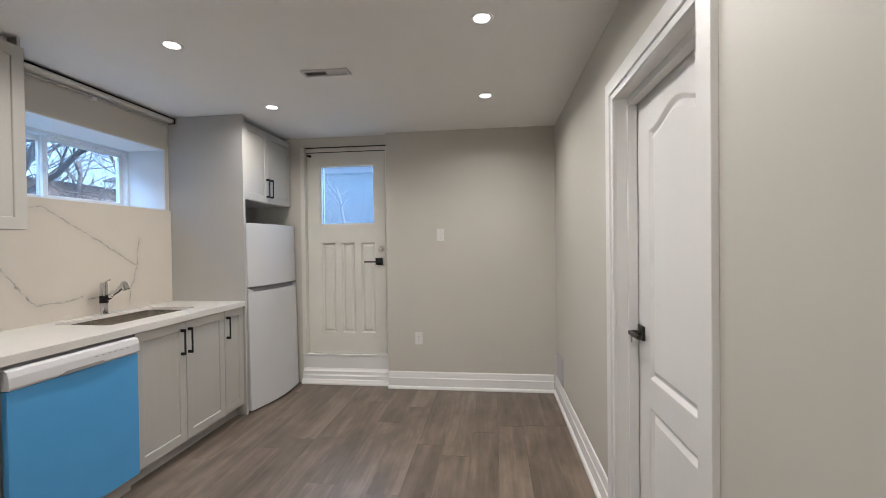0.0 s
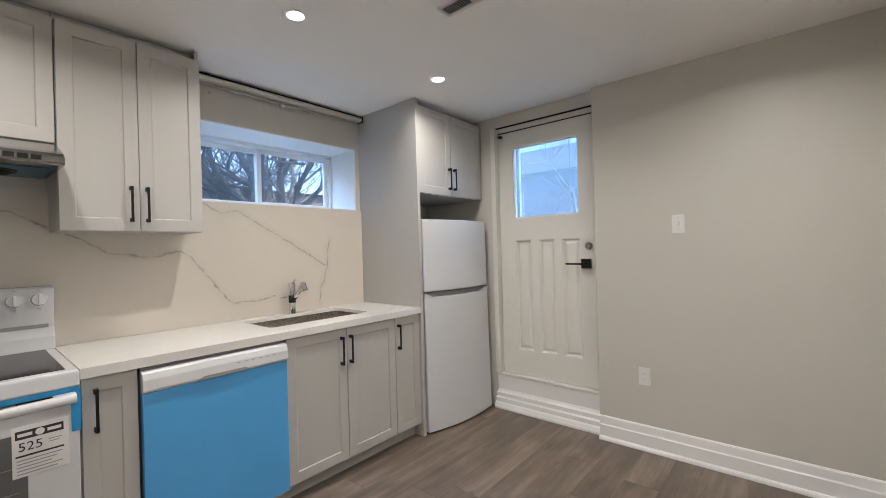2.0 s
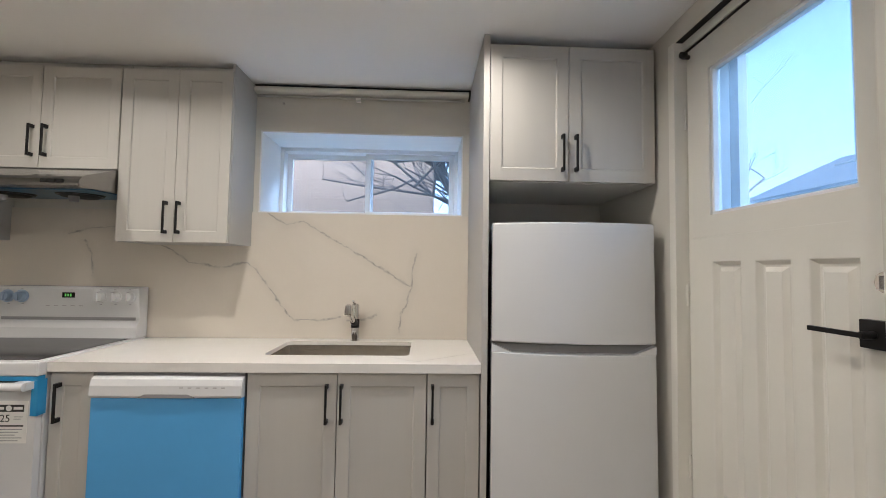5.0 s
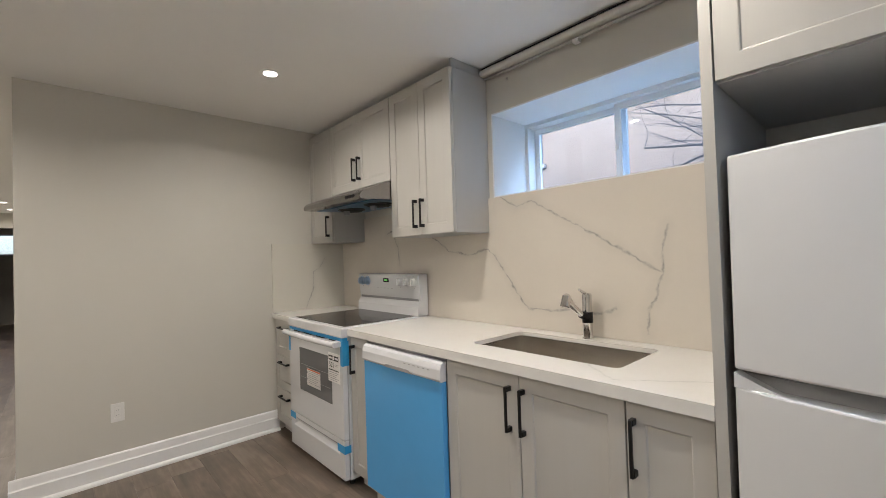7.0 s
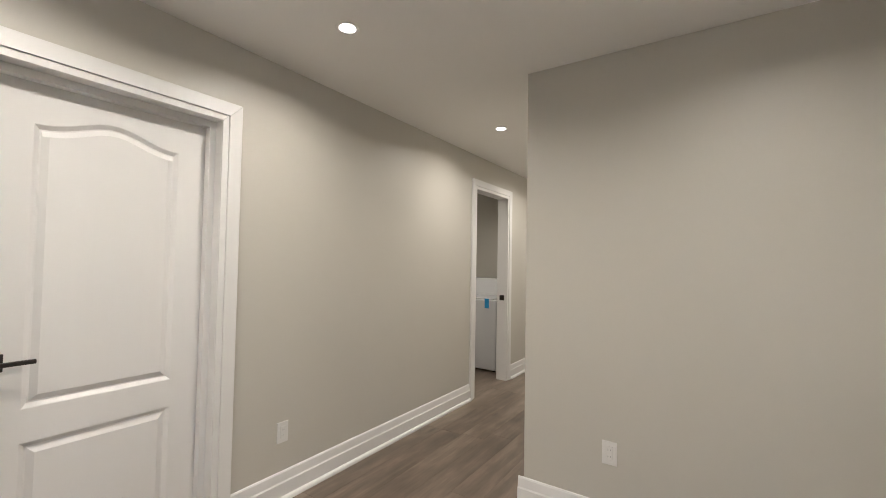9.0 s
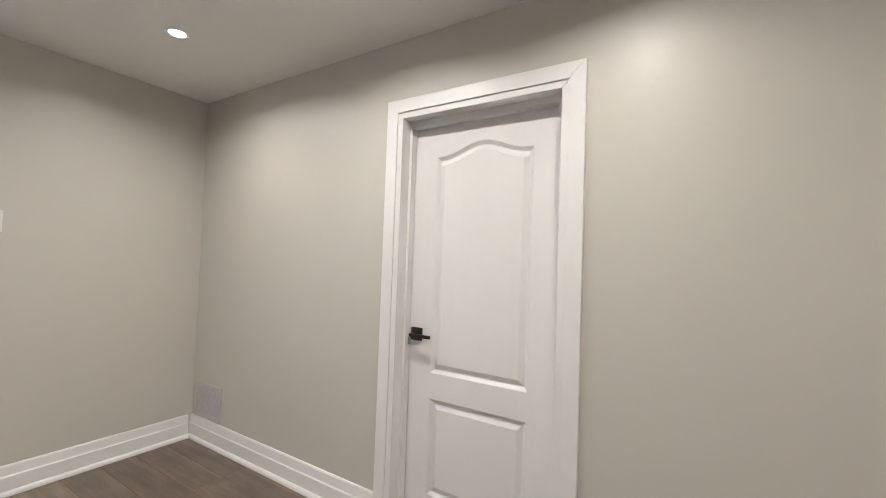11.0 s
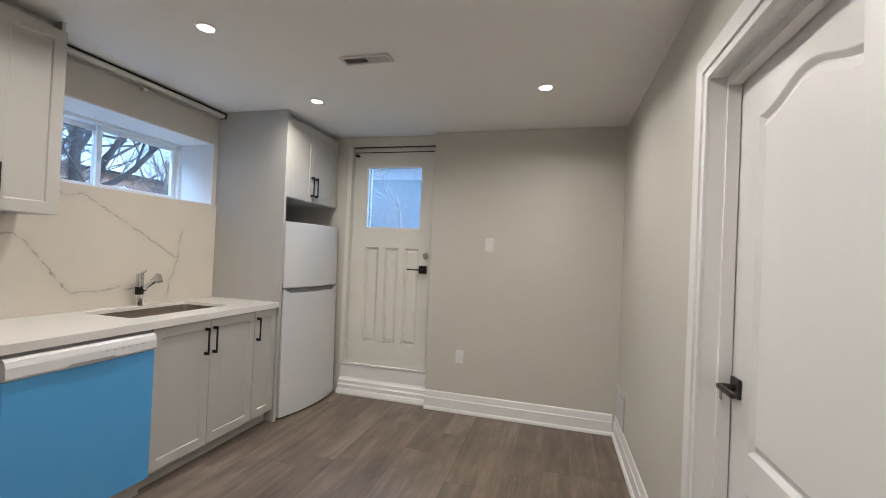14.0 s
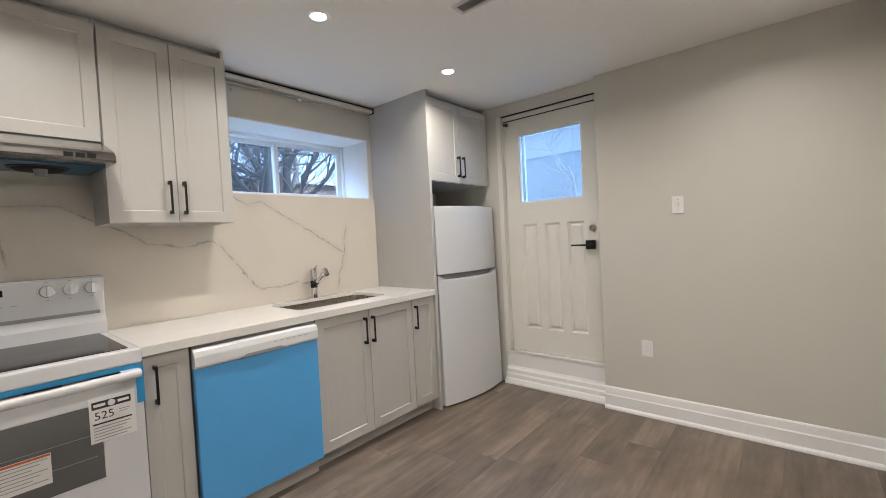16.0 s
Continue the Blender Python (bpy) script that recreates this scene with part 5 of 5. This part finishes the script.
def tree(at, seed, height, lean, stems=1, spread=0.5, limbs=()):
    rnd = random.Random(seed)
    t = thing("tree", at, "bare winter tree with dark spreading limbs", "tree", "bare trees")
    trunk, crown = bmesh.new(), bmesh.new()

    def grow(p, d, length, rad, depth):
        pts, rads = [p.copy()], [rad]
        n = 6 if depth < 3 else 4
        for i in range(n):
            d = (d + Vector((rnd.uniform(-1, 1), rnd.uniform(-1, 1), rnd.uniform(-0.4, 0.7))) * 0.24).normalized()
            p = p + d * length / n
            pts.append(p.copy())
            rads.append(rad * (1 - 0.42 * (i + 1) / n))
        tube(trunk if depth < 2 else crown, pts, rads, 9 if depth < 2 else (5 if depth < 4 else 3), False)
        if depth <= 1:
            for k in range(3):
                i = rnd.randint(0, n)
                side = Vector((rnd.uniform(-1, 1), rnd.uniform(-1, 1), rnd.uniform(-0.2, 0.9))).normalized()
                grow(pts[i], side, length * rnd.uniform(0.4, 0.8), 0.0027 * height, 3)
        if depth < 5:
            for k in range(rnd.randint(3, 4) if depth else 3):
                i = rnd.randint(1, n)
                side = Vector((rnd.uniform(-1, 1), rnd.uniform(-1, 1), rnd.uniform(-0.15, 0.75)))
                grow(pts[i], (d * 0.75 + side * (0.75 + 0.1 * depth)).normalized(), length * rnd.uniform(0.55, 0.82), rads[i] * rnd.uniform(0.42, 0.66), depth + 1)

    for s in range(stems):
        a = 2 * math.pi * s / stems + 0.4
        d = Vector((lean[0] + spread * math.cos(a) * (stems > 1), lean[1] + spread * math.sin(a) * (stems > 1), 1)).normalized()
        grow(Vector(at) + Vector((0.12 * math.cos(a), 0.12 * math.sin(a), -0.1)) * (stems > 1), d, height * 0.34, 0.0105 * height, 0)
    for h, way, length, rad in limbs:
        grow(Vector(at) + Vector((0.0, -0.15, h)), Vector(way).normalized(), length, rad, 1)
    part("trunk", trunk, M_BARK, t, "", smooth=True, weld=False)
    part("crown", crown, M_BARK, t, "fine bare branches", weld=False)


tree((-6.0, 4.25, G), 5, 7.0, (0.05, -0.2), 6, 0.50,
     [(0.75, (0.1, -1, 0.14), 2.2, 0.026), (1.0, (-0.1, -1, 0.40), 2.4, 0.036), (0.7, (0.5, -0.9, 0.2), 1.8, 0.022)])
tree((-9.6, 6.3, G), 8, 7.0, (0.0, -0.2), 3, 0.4)
tree((-4.4, 25.5, G), 14, 13.0, (0.05, -0.1), 4, 0.5)
tree((-2.9, 12.4, G), 31, 2.6, (0.0, 0.0), 6, 0.6)
tree((-5.2, 13.0, G), 33, 2.9, (0.0, 0.0), 6, 0.7)
tree((-3.4, 11.0, G), 35, 5.0, (0.05, 0.0), 2, 0.35)
tree((-9.0, 9.0, G), 21, 7.0, (0.1, 0.0), 2, 0.3)
tree((-20.0, 6.4, G), 41, 9.0, (0.0, -0.1), 5, 0.6)
tree((-25.0, 9.5, G), 43, 10.0, (0.0, 0.0), 5, 0.6)


def house(name, x0, x1, y0, y1, h, rise, wall, along, label, windows):
    hs = thing(name, ((x0 + x1) / 2, (y0 + y1) / 2, G), label, "house")
    wl = part("wall", boxes((x0, x1, y0, y1, G - 0.2, G + h)), wall, hs)
    o = 0.4
    bm = bmesh.new()
    if along == "x":
        c = (y0 + y1) / 2
        prism(bm, [(y0 - o, G + h), (y1 + o, G + h), (c, G + h + rise)], x0 - o, x1 + o, lambda u, v, w: Vector((w, u, v)))
    else:
        c = (x0 + x1) / 2
        prism(bm, [(x0 - o, G + h), (x1 + o, G + h), (c, G + h + rise)], y0 - o, y1 + o, lambda u, v, w: Vector((u, w, v)))
    part("roof", bm, M_ROOF, hs)
    for side, a, z, w, hh in windows:
        f = facing((x1, a, z), YA, XA) if side == "e" else facing((a, y0, z), XA, -YA)
        bm = bmesh.new()
        slab(bm, facing(f(0, 0, 0.06), YA if side == "e" else XA, XA if side == "e" else -YA), w, hh, 0.06, [(0.07, w - 0.07, 0.07, hh - 0.07, 0)])
        wd = part("window", bm, M_HFRAME, hs)
        bm = bmesh.new()
        prism(bm, [(0.07, 0.07), (w - 0.07, 0.07), (w - 0.07, hh - 0.07), (0.07, hh - 0.07)], 0.01, 0.03, f)
        part("pane", bm, M_HPANE, wd, "window glass with the sky's reflection put into its pale colour")
        bm = bmesh.new()
        prism(bm, [(-0.08, -0.09), (w + 0.08, -0.09), (w + 0.08, 0.0), (-0.08, 0.0)], 0.0, 0.10, f)
        part("sill", bm, M_VINYL, wd)


# pale base colour paints the reflected sky on the far panes
M_HPANE = mat("far_window_glass_sky_tinted", (0.34, 0.40, 0.46), 0.06, vary=0.1, bump=0.0)
house("brick_house", -19, -12.5, 7.2, 17, 1.95, 0.5, M_BRICK1, "y", "brown brick bungalow with a grey roof behind the trees", [("e", 9.0, G + 0.6, 1.4, 1.0), ("e", 13.0, G + 0.6, 1.4, 1.0)])
house("stucco_house", -15, -9.0, -8.5, 3.12, 3.3, 2.0, M_BRICK2, "y", "peach brick house with a grey roof", [("e", -2.73, 3.47, 0.68, 0.98), ("e", -6.0, G + 0.75, 1.3, 1.2)])
house("grey_house", -15, -1.5, 15.5, 23, 2.7, 1.9, M_SIDING, "x", "grey-blue house across the yard", [("s", -9.0, G + 1.0, 1.3, 1.1), ("s", -12.5, G + 1.0, 1.5, 1.2)])

# ---- floor planks ----
PW, PL, PX = 0.1835, 1.22, -2.4385
prng = random.Random(4)


def plank_mesh(w, length):
    b2 = bmesh.new()
    box(b2, 0.0002, w - 0.0002, 0.0002, length - 0.0002, -0.006, 0.0)
    bmesh.ops.bevel(b2, geom=[e for e in b2.edges if all(v.co.z > -0.001 for v in e.verts)], offset=0.0008, segments=1, affect="EDGES")
    me = bpy.data.meshes.new("plank")
    b2.to_mesh(me)
    b2.free()
    me.materials.append(M_BOARD)
    return me


pme = plank_mesh(PW, PL)
SEAM = PX + 12 * PW
AREAS = [(-2.35, SEAM, 0.2, 4.1), (HX, SEAM, -7.97, 0.2), (SEAM, 0.98, -7.97, 4.1), (0.98, 2.45, -3.2, -0.95), (0.98, 2.2, -5.1, -3.9), (-1.6, 2.2, -11.28, -7.97)]
for ax0, ax1, ay0, ay1 in AREAS:
    for k in range(math.floor((ax0 - PX) / PW + 1e-6), math.ceil((ax1 - PX) / PW - 1e-6)):
        x0, x1 = max(ax0, PX + k * PW), min(ax1, PX + (k + 1) * PW)
        if x1 - x0 < 0.004:
            continue
        y = ay0 - prng.uniform(0, PL)
        while y < ay1:
            lo, hi = max(y, ay0), min(y + PL, ay1)
            if hi - lo > 0.03:
                whole = x1 - x0 > PW - 1e-4 and hi - lo > PL - 1e-4
                ob = new("plank", pme if whole else plank_mesh(x1 - x0, hi - lo))
                ob.parent = floor
                ob.location = (x0, lo, 0)
            y += PL
